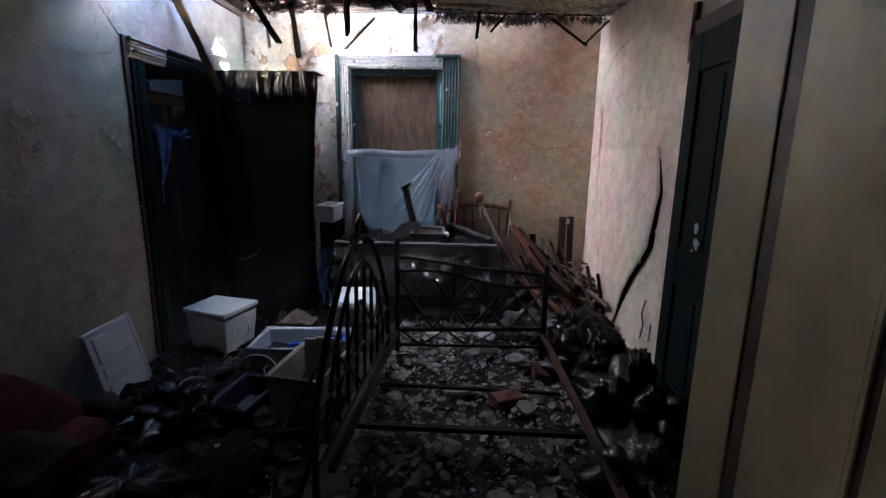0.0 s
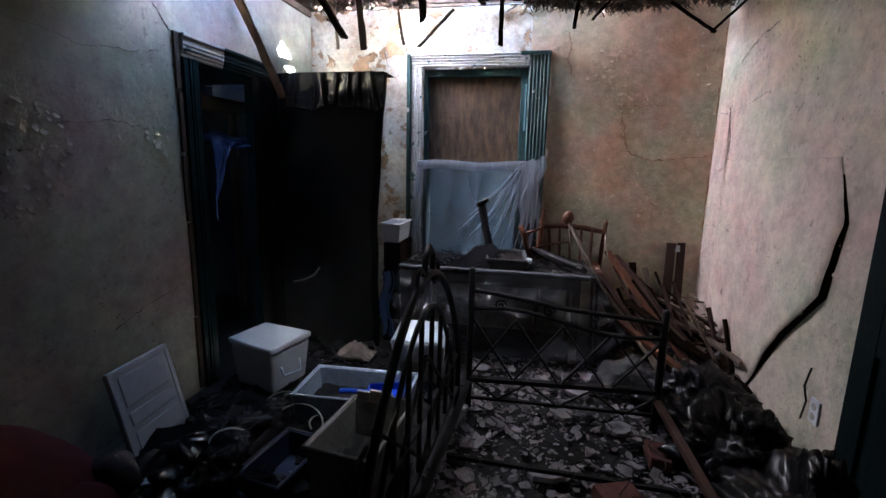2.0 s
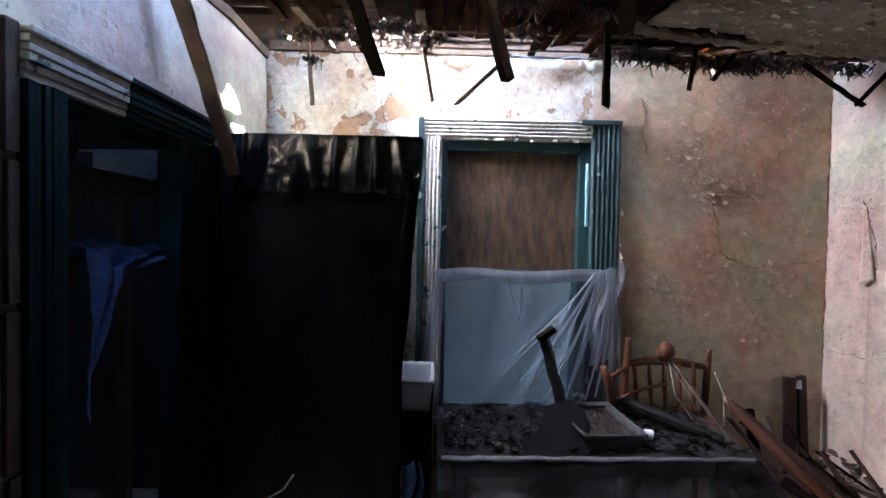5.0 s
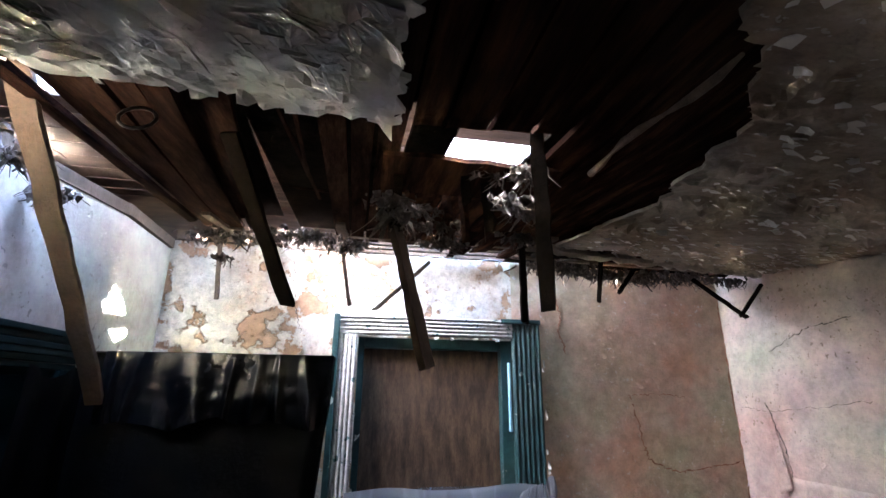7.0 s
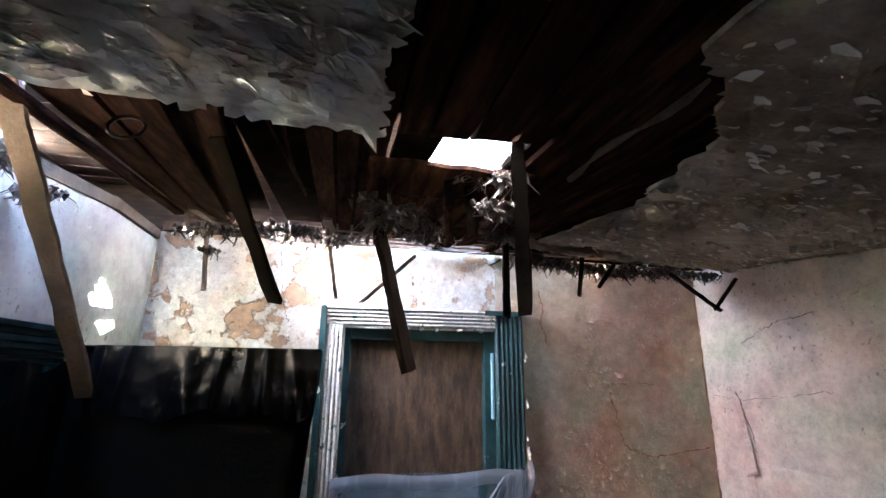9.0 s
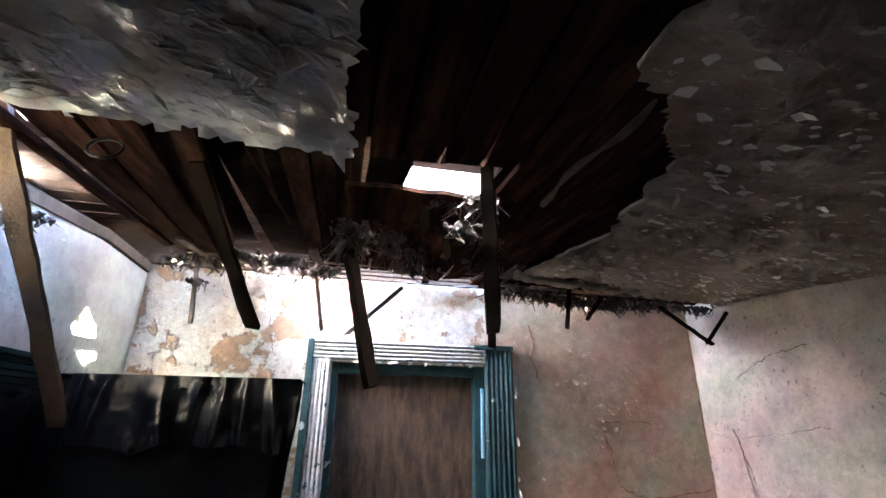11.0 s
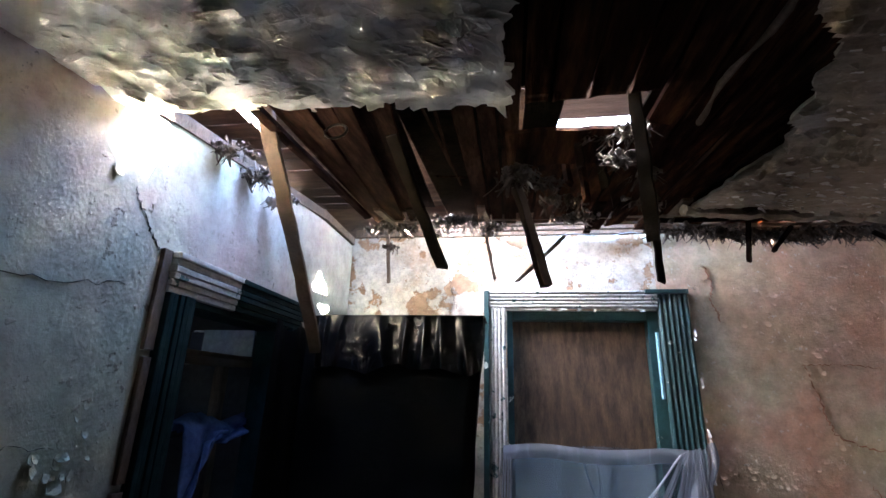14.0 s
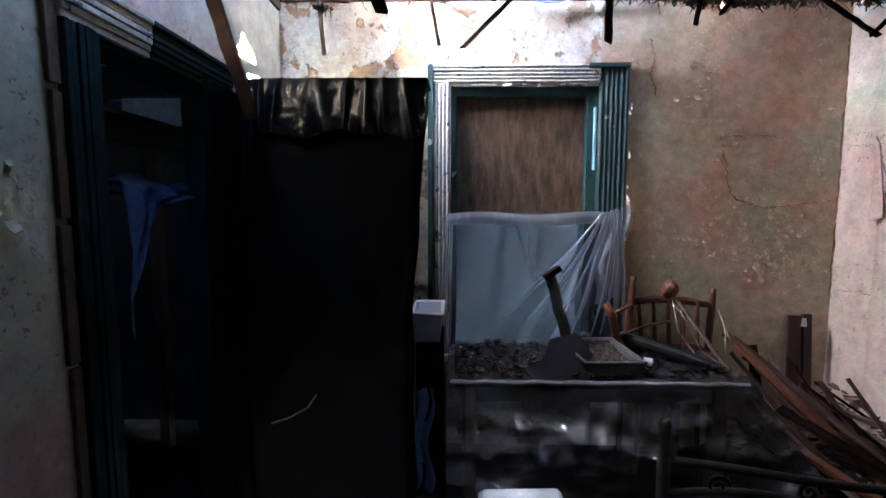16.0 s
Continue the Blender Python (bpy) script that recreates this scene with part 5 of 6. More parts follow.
# ---- spindle-back chair behind the table ----
def turned(a, c, r0, n=14, rings=True):
    """A turned spindle from a to c."""
    a, c = Vector(a), Vector(c)
    pts, rad = [], []
    for k in range(n + 1):
        t = k / n
        pts.append(a.lerp(c, t))
        rad.append(r0 * (0.75 + 0.25 * math.sin(math.pi * t) + (0.22 * math.cos(t * 38) if rings and (t < 0.3 or t > 0.7) else 0)))
    return Build().tube(pts, rad, 8)


chair = thing("spindle_chair", (0.1, 4.55, 0), "reddish wooden spindle-back chair tipped against the wall", "chair")
part("back_post", turned((-0.175, 4.55, 0.70), (-0.14, 4.56, 1.14), 0.022), M["chair"], chair, smooth=True)
part("back_post", turned((0.345, 4.62, 0.64), (0.372, 4.63, 1.06), 0.022, rings=False), M["chair"], chair, smooth=True)
part("crest_rail", Build().tube([(-0.15, 4.56, 0.985), (0.0, 4.60, 1.0), (0.2, 4.62, 0.985), (0.36, 4.63, 0.955)], [0.018, 0.024, 0.024, 0.018], 8), M["chair"], chair, smooth=True)
for k in range(5):
    x = -0.09 + 0.088 * k
    part("spindle", turned((x + 0.02 - 0.02 * k * 0.3, 4.57, 0.70), (x, 4.595, 0.985), 0.013), M["chair"], chair, smooth=True)
part("seat", Build().slab([(-0.2, 0.2), (0.36, 0.2), (0.33, -0.15), (-0.16, -0.15)], 0, 0.03, Matrix.Translation((0.0, 4.47, 0.655)) @ Euler((0.1, 0.03, 0.1)).to_matrix().to_4x4()), M["chair"], chair, bevel=0.008)
part("arm", Build().tube([(-0.33, 4.45, 1.0), (-0.29, 4.46, 0.92), (-0.26, 4.48, 0.80), (-0.2, 4.5, 0.70)], [0.02, 0.026, 0.022, 0.02], 8), M["chair"], chair, smooth=True)
part("arm_rail", Build().tube([(-0.30, 4.46, 0.93), (-0.2, 4.52, 0.96), (-0.13, 4.56, 0.985)], 0.012, 8), M["chair"], chair, smooth=True)
part("stretcher", Build().tube([(-0.25, 4.48, 0.80), (-0.05, 4.55, 0.85), (0.1, 4.58, 0.87)], 0.010, 8), M["chair"], chair, smooth=True)
for x, y in ((-0.15, 4.36), (0.3, 4.36), (-0.15, 4.64), (0.3, 4.64)):
    part("leg", turned((x * 1.1, y, 0.0), (x, y, 0.66), 0.018), M["chair"], chair, smooth=True)
wood = thing("wooden_pole", (0.33, 4.2, 0), "pale pole with a carved knob and trailing cord", "pole")
pshaft = part("shaft", Build().bar((0.07, 4.50, 1.04), (0.40, 4.05, 0.42), 0.022, 0.016), M["grey_wood"], wood, bevel=0.003)
part("knob", Build().tube([(0.045, 4.52, 1.02), (0.05, 4.52, 1.045), (0.055, 4.51, 1.08), (0.06, 4.51, 1.115), (0.065, 4.51, 1.13)], [0.02, 0.042, 0.05, 0.035, 0.012], 12), M["chair"], wood, "round reddish carved knob", smooth=True)
part("cord", Build().tube([(0.06, 4.49, 1.03), (0.08, 4.45, 0.85), (0.16, 4.4, 0.72), (0.25, 4.38, 0.66), (0.33, 4.4, 0.70), (0.35, 4.45, 0.85), (0.36, 4.55, 0.95)], 0.0035, 6), M["rope"], pshaft, "thin pale cord", smooth=True)
part("cord", Build().tube([(0.07, 4.49, 1.0), (0.14, 4.45, 0.88), (0.2, 4.42, 0.74), (0.30, 4.4, 0.67), (0.38, 4.42, 0.75), (0.36, 4.5, 0.9)], 0.003, 6), M["rope"], pshaft, "thin pale cord", smooth=True)

# boards that lean in the far corner
for x, y, top, w, tilt in ((0.91, 4.66, 0.885, 0.07, 0.01), (0.99, 4.67, 0.89, 0.06, -0.01)):
    tagged(part("leaning_board", Build().bar((x - tilt, y - 0.03, 0.02), (x, y + 0.03, top), w, 0.022), M["redwood"], None, bevel=0.003), "red-brown board leaning in the corner", "board", "boards in the corner")
tagged(part("white_tag", Build().slab([(-0.018, -0.02), (0.02, -0.024), (0.016, 0.03), (-0.008, 0.028)], 0, 0.002, Matrix.Translation((0.955, 4.672, 0.84)) @ Euler((1.5, 0, 0)).to_matrix().to_4x4()), M["white_plastic"]), "torn white paper tag on the red board", "paper")

# heap of broken boards that slopes from table to corner
r = random.Random(71)
PLANKS = [((0.38, 4.5, 0.82), (0.92, 3.75, 0.12), 0.07, "chair"), ((0.45, 4.55, 0.78), (1.0, 3.6, 0.15), 0.06, "redwood"), ((0.30, 4.35, 0.66), (0.75, 3.7, 0.12), 0.05, "redwood"),
          ((0.55, 4.58, 0.66), (1.05, 3.9, 0.25), 0.08, "slat"), ((0.34, 4.2, 0.55), (0.72, 3.55, 0.10), 0.04, "grey_wood"), ((0.7, 4.6, 0.68), (0.78, 4.4, 0.35), 0.05, "grey_wood"),
          ((0.6, 4.6, 0.72), (0.62, 4.5, 0.3), 0.06, "slat"), ((0.84, 4.4, 0.42), (1.1, 3.65, 0.3), 0.05, "grey_wood"), ((0.5, 4.2, 0.5), (1.08, 3.5, 0.2), 0.09, "slat"),
          ((1.0, 4.0, 0.55), (1.08, 3.85, 0.1), 0.03, "redwood"), ((1.05, 3.85, 0.52), (1.1, 3.7, 0.12), 0.025, "slat"), ((0.4, 4.0, 0.42), (0.95, 3.45, 0.12), 0.06, "chair"),
          ((0.62, 4.3, 0.55), (1.1, 4.1, 0.40), 0.05, "grey_wood"), ((0.7, 4.1, 0.42), (1.12, 3.95, 0.33), 0.06, "redwood")]
for k, (a, c, w, mat) in enumerate(PLANKS):
    tagged(part("broken_plank", Build().ragged(a, c, w, 0.02, 90 + k, 8, 0.2), M[mat]), "broken old plank on the rubbish heap", "plank", "planks on the heap")


def heap(name, x0, x1, y0, y1, height, material, label, seed, n=34, rough=0.08):
    """A low mound of rubbish, its surface crumpled."""
    def fn(u, v):
        x, y = x0 + (x1 - x0) * u, y0 + (y1 - y0) * v
        edge = min(1.0, 6 * u, 6 * (1 - u), 6 * v, 6 * (1 - v))
        h = height(u, v) * edge + rough * nz(x * 5 + seed, y * 5) * edge + rough * 0.5 * nz(x * 15 + seed, y * 15) * edge
        return (x, y, max(h, 0.004))
    return tagged(part(name, Build().sheet(n, n, fn), material, None, smooth=True), label, "rubbish heap", "", "stuff")


heap("corner_heap", 0.3, 1.14, 3.3, 4.7, lambda u, v: 0.08 + 0.42 * v * (0.4 + 0.6 * u) * (1.25 - v * 0.4), M["char"], "dark heap of rubbish under the broken planks", 3)
rubble("corner_rubble", 260, lambda r: (lambda u, v: (0.35 + 0.75 * u, 3.4 + 1.2 * v, 0.10 + 0.40 * v * (0.4 + 0.6 * u) + 0.02 * r.random()))(r.random(), r.random()), (0.015, 0.06), M["slat_pale"], "brown splinters and scraps on the heap", 63, 0.3)
rubble("corner_chips", 70, lambda r: (lambda u, v: (0.5 + 0.6 * u, 3.4 + 1.1 * v, 0.13 + 0.40 * v * (0.4 + 0.6 * u)))(r.random(), r.random()), (0.01, 0.035), M["chips"], "pale chips on the rubbish heap", 64, 0.4)


# ---- floor rubble ----
def floor_h(x, y):
    return max(0.0, 0.015 + 0.03 * nz(x, y, 2.0, 2.5) + 0.015 * nz(x, y, 4.0, 8.0))


tagged(part("floor_debris", Build().sheet(70, 90, lambda u, v: (X0 + 0.02 + 3.4 * u, -0.6 + 5.25 * v, 0.004 + floor_h(X0 + 3.4 * u, -0.6 + 5.25 * v))), M["floor"], None, smooth=True), "uneven layer of dirt and rubbish on the floor", "debris", "", "stuff")


def under_bed(r):
    x, y = r.uniform(-0.62, 0.62), r.uniform(0.6, 4.0)
    return (x, y, floor_h(x, y) + 0.012 + 0.03 * r.random())


rubble("plaster_chips", 3400, under_bed, (0.008, 0.034), M["chips"], "pale plaster chips scattered under the bed", 65, 0.2)
rubble("dark_chips", 900, lambda r: (lambda x, y: (x, y, floor_h(x, y) + 0.02 * r.random() + 0.01))(r.uniform(-2.2, 1.1), r.uniform(0.3, 4.0)), (0.012, 0.05), M["char"], "dark scraps of rubbish over the floor", 66, 0.3)
r = random.Random(72)
for k, (x, y, s) in enumerate(((-0.30, 3.55, 0.13), (0.12, 3.5, 0.12), (-0.10, 2.65, 0.15), (-0.38, 3.0, 0.10), (0.3, 3.1, 0.11), (-0.15, 2.05, 0.13), (0.1, 1.75, 0.10), (-0.28, 1.55, 0.16), (0.3, 2.45, 0.09), (0.02, 3.2, 0.10), (-0.48, 2.55, 0.08), (0.38, 1.7, 0.10), (-0.05, 1.25, 0.14), (0.22, 3.75, 0.10), (-0.52, 3.7, 0.10))):
    n = 8
    s *= 0.75
    ring = [(s * r.uniform(0.6, 1.1) * math.cos(6.283 * q / n), s * r.uniform(0.5, 1.0) * math.sin(6.283 * q / n)) for q in range(n)]
    m = Matrix.Translation((x, y, floor_h(x, y) + 0.05)) @ Euler((r.gauss(0, 0.12), r.gauss(0, 0.12), r.uniform(0, 6))).to_matrix().to_4x4()
    tagged(part("plaster_slab", Build().slab(ring, -0.012, 0.012, m), M["chips"], None, bevel=0.003), "fallen slab of grey-white ceiling plaster", "plaster", "fallen plaster slabs")
for k, (x, y) in enumerate(((0.2, 2.55), (0.45, 2.9), (-0.2, 1.35))):
    m = Matrix.Translation((x, y, 0.07)) @ Euler((0.1, 0.1, 0.5 + k)).to_matrix().to_4x4()
    tagged(part("brick", Build().box(-0.1, 0.1, -0.05, 0.05, -0.03, 0.03, m), surf("dark_red_brick", [(0.10, 0.035, 0.03), (0.16, 0.06, 0.05)], 9.0, 0.9, 0.6, 40) if k == 0 else bpy.data.materials["dark_red_brick"], None, bevel=0.008), "dark red brick lying in the rubble", "brick", "bricks in the rubble")


# ---- iron bed: arched headboard and low footboard ----
bed = thing("iron_bed", (0.0, 2.6, 0), "black iron bed frame without a mattress, amid rubble", "bed")
FY = 3.21
XL, XR = -0.553, 0.502


def fp(u, z):
    """A point of the footboard plane, u from 0 to 1 across."""
    return (XL + (XR - XL) * u, FY - 0.02 * u, z)


part("foot_post", Build().tube([fp(0, 0.0), fp(0, 0.45), fp(0, 0.89), fp(0, 0.905)], [0.019, 0.019, 0.019, 0.012], 10), M["iron"], bed, smooth=True)
part("foot_post", Build().tube([fp(1, 0.0), fp(1, 0.45), fp(1, 0.73), fp(1, 0.745)], [0.021, 0.021, 0.021, 0.012], 10), M["iron"], bed, smooth=True)
part("foot_top_rail", Build().tube([fp(k / 16, 0.76 + 0.01 * math.cos(k * 0.39) - 0.11 * (k / 16) ** 1.3) for k in range(17)], 0.014, 8), M["iron"], bed, smooth=True)
part("foot_mid_rail", Build().tube([fp(k / 16, 0.66 + 0.03 * math.sin(k * 0.39) - 0.075 * k / 16) for k in range(17)], 0.013, 8), M["iron"], bed, smooth=True)
part("foot_low_rail", Build().bar(fp(0, 0.22), fp(1, 0.27), 0.042, 0.025), M["iron"], bed)
part("foot_base_rail", Build().bar(fp(0, 0.10), fp(1, 0.13), 0.02, 0.016), M["iron"], bed)
for k in range(4):
    a, c = k / 4, (k + 1) / 4
    part("foot_cross_bar", Build().bar(fp(a, 0.24), fp(c, 0.62 - 0.05 * c), 0.026, 0.01), M["iron"], bed)
    part("foot_cross_bar", Build().bar(fp(c, 0.24), fp(a, 0.62 - 0.05 * a), 0.026, 0.01), M["iron"], bed)
for k in range(6):
    a, c = k / 6, (k + 1) / 6
    part("foot_brace", Build().bar(fp(a, 0.11 if k % 2 else 0.23), fp(c, 0.23 if k % 2 else 0.11), 0.016, 0.008), M["iron"], bed)
for u0 in (0.16, 0.42, 0.66):
    pts = [fp(u0 + 0.035 * (1 - t / 18) * math.cos(t * 0.6), 0.70 - 0.05 * u0 + 0.035 * (1 - t / 18) * math.sin(t * 0.6)) for t in range(17)]
    part("scroll", Build().tube(pts, 0.006, 6), M["iron"], bed, smooth=True)
part("side_rail", Build().bar(fp(1, 0.22), (0.56, 1.35, 0.2), 0.035, 0.03), surf("rusty_iron", [(0.04, 0.018, 0.014), (0.08, 0.035, 0.025)], 12.0, 0.7, 0.5, 60), bed, "rusty side rail")
part("side_rail", Build().bar(fp(0, 0.2), (-0.62, 1.75, 0.16), 0.03, 0.03), M["iron"], bed)
part("cross_rail", Build().bar((-0.60, 2.1, 0.15), (0.54, 2.08, 0.16), 0.03, 0.025), M["iron"], bed)
part("cross_rail", Build().bar((-0.58, 2.65, 0.08), (0.52, 2.62, 0.08), 0.02, 0.02), M["iron"], bed)
for k in range(5):
    x = -0.38 + 0.2 * k
    pts = [(x + 0.03 * math.sin(t * 1.2 + k), 1.3 + 0.042 * t, 0.13 + 0.012 * math.sin(t * 0.9)) for t in range(44)]
    part("spring_wire", Build().tube(pts, 0.0028, 5), M["iron"], bed, "zigzag spring wire", smooth=True)

# the arched headboard leans along the bed's side
PF, PN = Vector((-0.60, 3.05, 0.0)), Vector((-0.66, 1.66, 0.0))


def hp(s, z, lean=-0.01):
    """A point of the headboard, s from the far foot 0 to the near foot 1."""
    p = PF.lerp(PN, s)
    return (p.x - lean * z, p.y, z)


def arch(s, high, low):
    return low + (high - low) * math.sin(math.pi * s) ** 0.8


hb = thing("iron_headboard", (-0.73, 2.6, 0), "arched black iron headboard standing beside the bed", "headboard")
part("outer_arch", Build().tube([hp(0.0, 0.02), hp(0.0, 0.35)] + [hp(0.0 + k / 24, arch(k / 24, 1.06, 0.42)) for k in range(25)] + [hp(1.0, 0.35), hp(1.0, 0.02)], 0.016, 8), M["iron"], hb, smooth=True)
part("inner_arch", Build().tube([hp(0.1 + 0.8 * k / 24, arch(k / 24, 0.92, 0.34)) for k in range(25)], 0.011, 8), M["iron"], hb, smooth=True)
part("bottom_rail", Build().bar(hp(0, 0.24), hp(1, 0.24), 0.022, 0.02), M["iron"], hb)
part("mid_rail", Build().bar(hp(0.04, 0.46), hp(0.96, 0.46), 0.016, 0.014), M["iron"], hb)
for k in range(1, 9):
    s = k / 9
    part("upright", Build().tube([hp(s, 0.24), hp(s, arch(min(1, max(0, (s - 0.1) / 0.8)), 0.92, 0.34))], 0.011, 8), M["iron"], hb, smooth=True)
for a, c in ((0.1, 0.5), (0.5, 0.1), (0.5, 0.9), (0.9, 0.5)):
    part("diagonal", Build().bar(hp(a, 0.25), hp(c, 0.72), 0.016, 0.008), M["iron"], hb)
for s in (0.42, 0.58):
    part("top_scroll", Build().tube([hp(s + 0.03 * math.cos(t * 0.5), 1.05 + 0.05 * math.sin(t * 0.5)) for t in range(13)], 0.009, 6), M["iron"], hb, smooth=True)
part("finial", Build().tube([hp(0.46, 1.04), hp(0.46, 1.13), hp(0.5, 1.17), hp(0.54, 1.13), hp(0.54, 1.04)], 0.013, 8), M["iron"], hb, smooth=True)
for (a, c) in (((-0.98, 1.55, 0.05), (-0.80, 2.15, 0.42)), ((-0.72, 1.35, 0.04), (-0.68, 2.0, 0.35)), ((-0.95, 1.75, 0.3), (-0.70, 1.9, 0.27))):
    tagged(part("loose_rail", Build().tube([a, c], 0.011, 8), M["slat"], None, smooth=True), "loose dark metal bar leaning on the headboard", "bar", "loose bars")

# ---- white goods and tubs on the floor ----
co = thing("cool_box", (-1.85, 3.25, 0), "white plastic cool box with a handle on the rubbish", "cool box")
mc = Matrix.Translation((-1.86, 3.23, 0.05)) @ Matrix.Rotation(radians(-12), 4, "Z") @ Matrix.Diagonal((0.78, 1.05, 1, 1))
v = [(-0.235, -0.13, 0), (0.19, -0.16, 0), (0.19, 0.13, 0), (-0.235, 0.13, 0), (-0.265, -0.15, 0.27), (0.225, -0.19, 0.27), (0.225, 0.15, 0.27), (-0.265, 0.15, 0.27)]
box_f = [(0, 3, 2, 1), (4, 5, 6, 7), (0, 1, 5, 4), (1, 2, 6, 5), (2, 3, 7, 6), (3, 0, 4, 7)]
part("body", Build().add(v, box_f, mc), M["white_plastic"], co, bevel=0.018)
part("lid", Build().add([(x * 1.04, y * 1.05, z) for z in (0.275, 0.315) for x, y in ((-0.265, -0.15), (0.225, -0.19), (0.225, 0.15), (-0.265, 0.15))], box_f, mc), M["white_plastic"], co, bevel=0.012)
part("handle", Build().tube([mc @ Vector(p) for p in ((0.2, -0.1, 0.16), (0.26, -0.12, 0.12), (0.26, 0.02, 0.1), (0.2, 0.06, 0.16))], 0.009, 8), M["blue_grey"], co, smooth=True)
part("base_prop", Build().box(-0.2, 0.17, -0.12, 0.1, -0.05, -0.002, mc), M["char"], co, "dark rubbish under the box", bevel=0.01)

wp = thing("cabinet_door", (-2.0, 2.4, 0), "white panelled cabinet door leaning on the wall", "cabinet door")
lean = math.atan2(0.13, 0.54)
mw = Matrix.Translation((-2.09, 2.535, 0.0)) @ Matrix.Rotation(radians(95), 4, "Z") @ Matrix.Rotation(-lean, 4, "X") @ Matrix.Diagonal((1.09, 1, 0.85, 1))
b = Build().box(-0.185, 0.185, -0.012, 0.012, 0, 0.56, mw)
wslab = part("slab", b, M["white_panel"], wp, bevel=0.006)
for z0, z1 in ((0.05, 0.17), (0.21, 0.29), (0.33, 0.51)):
    part("raised_panel", Build().box(-0.14, 0.14, -0.020, -0.0125, z0, z1, mw), M["white_panel"], wslab, bevel=0.006)
part("edge_frame", Build().box(-0.185, 0.185, -0.018, -0.0125, 0.53, 0.56, mw).box(-0.185, -0.16, -0.018, -0.0125, 0, 0.53, mw).box(0.16, 0.185, -0.018, -0.0125, 0, 0.53, mw), M["white_panel"], wp, bevel=0.003)

tb2, m2 = tray("storage_tub", -1.17, 2.98, 0.02, 0.60, 0.34, 0.20, M["blue_grey"], "pale blue-grey plastic tub with a blue dustpan in it", rz=3)
part("sludge", Build().sheet(16, 10, lambda u, v: m2 @ Vector((-0.28 + 0.56 * u, -0.155 + 0.31 * v, 0.10 + 0.02 * nz(u * 7, v * 5)))), M["char"], tb2, "black sludge", smooth=True)
dp = thing("dustpan", (-1.0, 2.93, 0.14), "bright blue plastic dustpan lying in the tub", "dustpan")
md = Matrix.Translation((-0.99, 2.93, 0.17)) @ Euler((0.15, -0.1, 0.12)).to_matrix().to_4x4()
part("pan", Build().box(-0.1, 0.1, -0.1, 0.09, 0, 0.006, md).box(-0.106, -0.1, -0.1, 0.09, 0, 0.045, md).box(0.1, 0.106, -0.1, 0.09, 0, 0.045, md).box(-0.106, 0.106, 0.09, 0.096, 0, 0.05, md), M["blue"], dp, bevel=0.003)
part("handle", Build().tube([md @ Vector(p) for p in ((-0.1, 0.03, 0.03), (-0.2, 0.05, 0.035), (-0.27, 0.055, 0.03))], [0.016, 0.013, 0.016], 10), M["blue"], dp, smooth=True)
gb, m3 = tray("grey_bin", -0.935, 2.43, 0.02, 0.24, 0.38, 0.30, M["grey_plastic"], "dusty grey plastic bin with notched rim", flare=0.03, rz=-6)
part("back_notch", Build().box(-0.13, -0.06, 0.205, 0.222, 0.30, 0.345, m3).box(0.06, 0.13, 0.205, 0.222, 0.30, 0.345, m3).box(-0.06, 0.06, 0.205, 0.222, 0.30, 0.36, m3), M["grey_plastic"], gb, bevel=0.003)
part("contents", Build().sheet(14, 14, lambda u, v: m3 @ Vector((-0.12 + 0.24 * u, -0.19 + 0.38 * v, 0.12 + 0.04 * nz(u * 6, v * 6)))), M["char"], gb, "dark rubbish", smooth=True)
tray("black_basin", -1.285, 2.36, 0.03, 0.20, 0.34, 0.13, M["dark_blue"], "navy basin with a pale rim in the rubbish", rz=-8)
ju = thing("white_bin", (-0.93, 3.5, 0), "white plastic pedal bin tipped back, lit from above", "bin")
mj = Matrix.Translation((-0.93, 3.56, 0.02)) @ Euler((0.2, 0, 0.05)).to_matrix().to_4x4()
part("body", Build().add([(-0.15, -0.10, 0), (0.15, -0.10, 0), (0.14, 0.12, 0), (-0.14, 0.12, 0), (-0.18, -0.12, 0.33), (0.18, -0.12, 0.33), (0.17, 0.14, 0.33), (-0.17, 0.14, 0.33)], box_f, mj), M["white_plastic"], ju, bevel=0.02)
jlid = part("lid", Build().add([(-0.185, -0.13, 0.335), (0.185, -0.13, 0.335), (0.175, 0.15, 0.335), (-0.175, 0.15, 0.335), (-0.16, -0.10, 0.375), (0.16, -0.10, 0.375), (0.15, 0.13, 0.375), (-0.15, 0.13, 0.375)], box_f, mj), M["white_plastic"], ju, bevel=0.01)
part("front_panel", Build().box(-0.12, 0.12, -0.122, -0.108, 0.05, 0.2, mj), M["grey_plastic"], ju, bevel=0.004)
part("lid_grip", Build().tube([mj @ Vector((-0.16, -0.13, 0.365)), mj @ Vector((-0.1, -0.14, 0.39)), mj @ Vector((-0.05, -0.14, 0.375)), mj @ Vector((0.16, -0.13, 0.37))], 0.012, 8), M["white_plastic"], jlid, smooth=True)

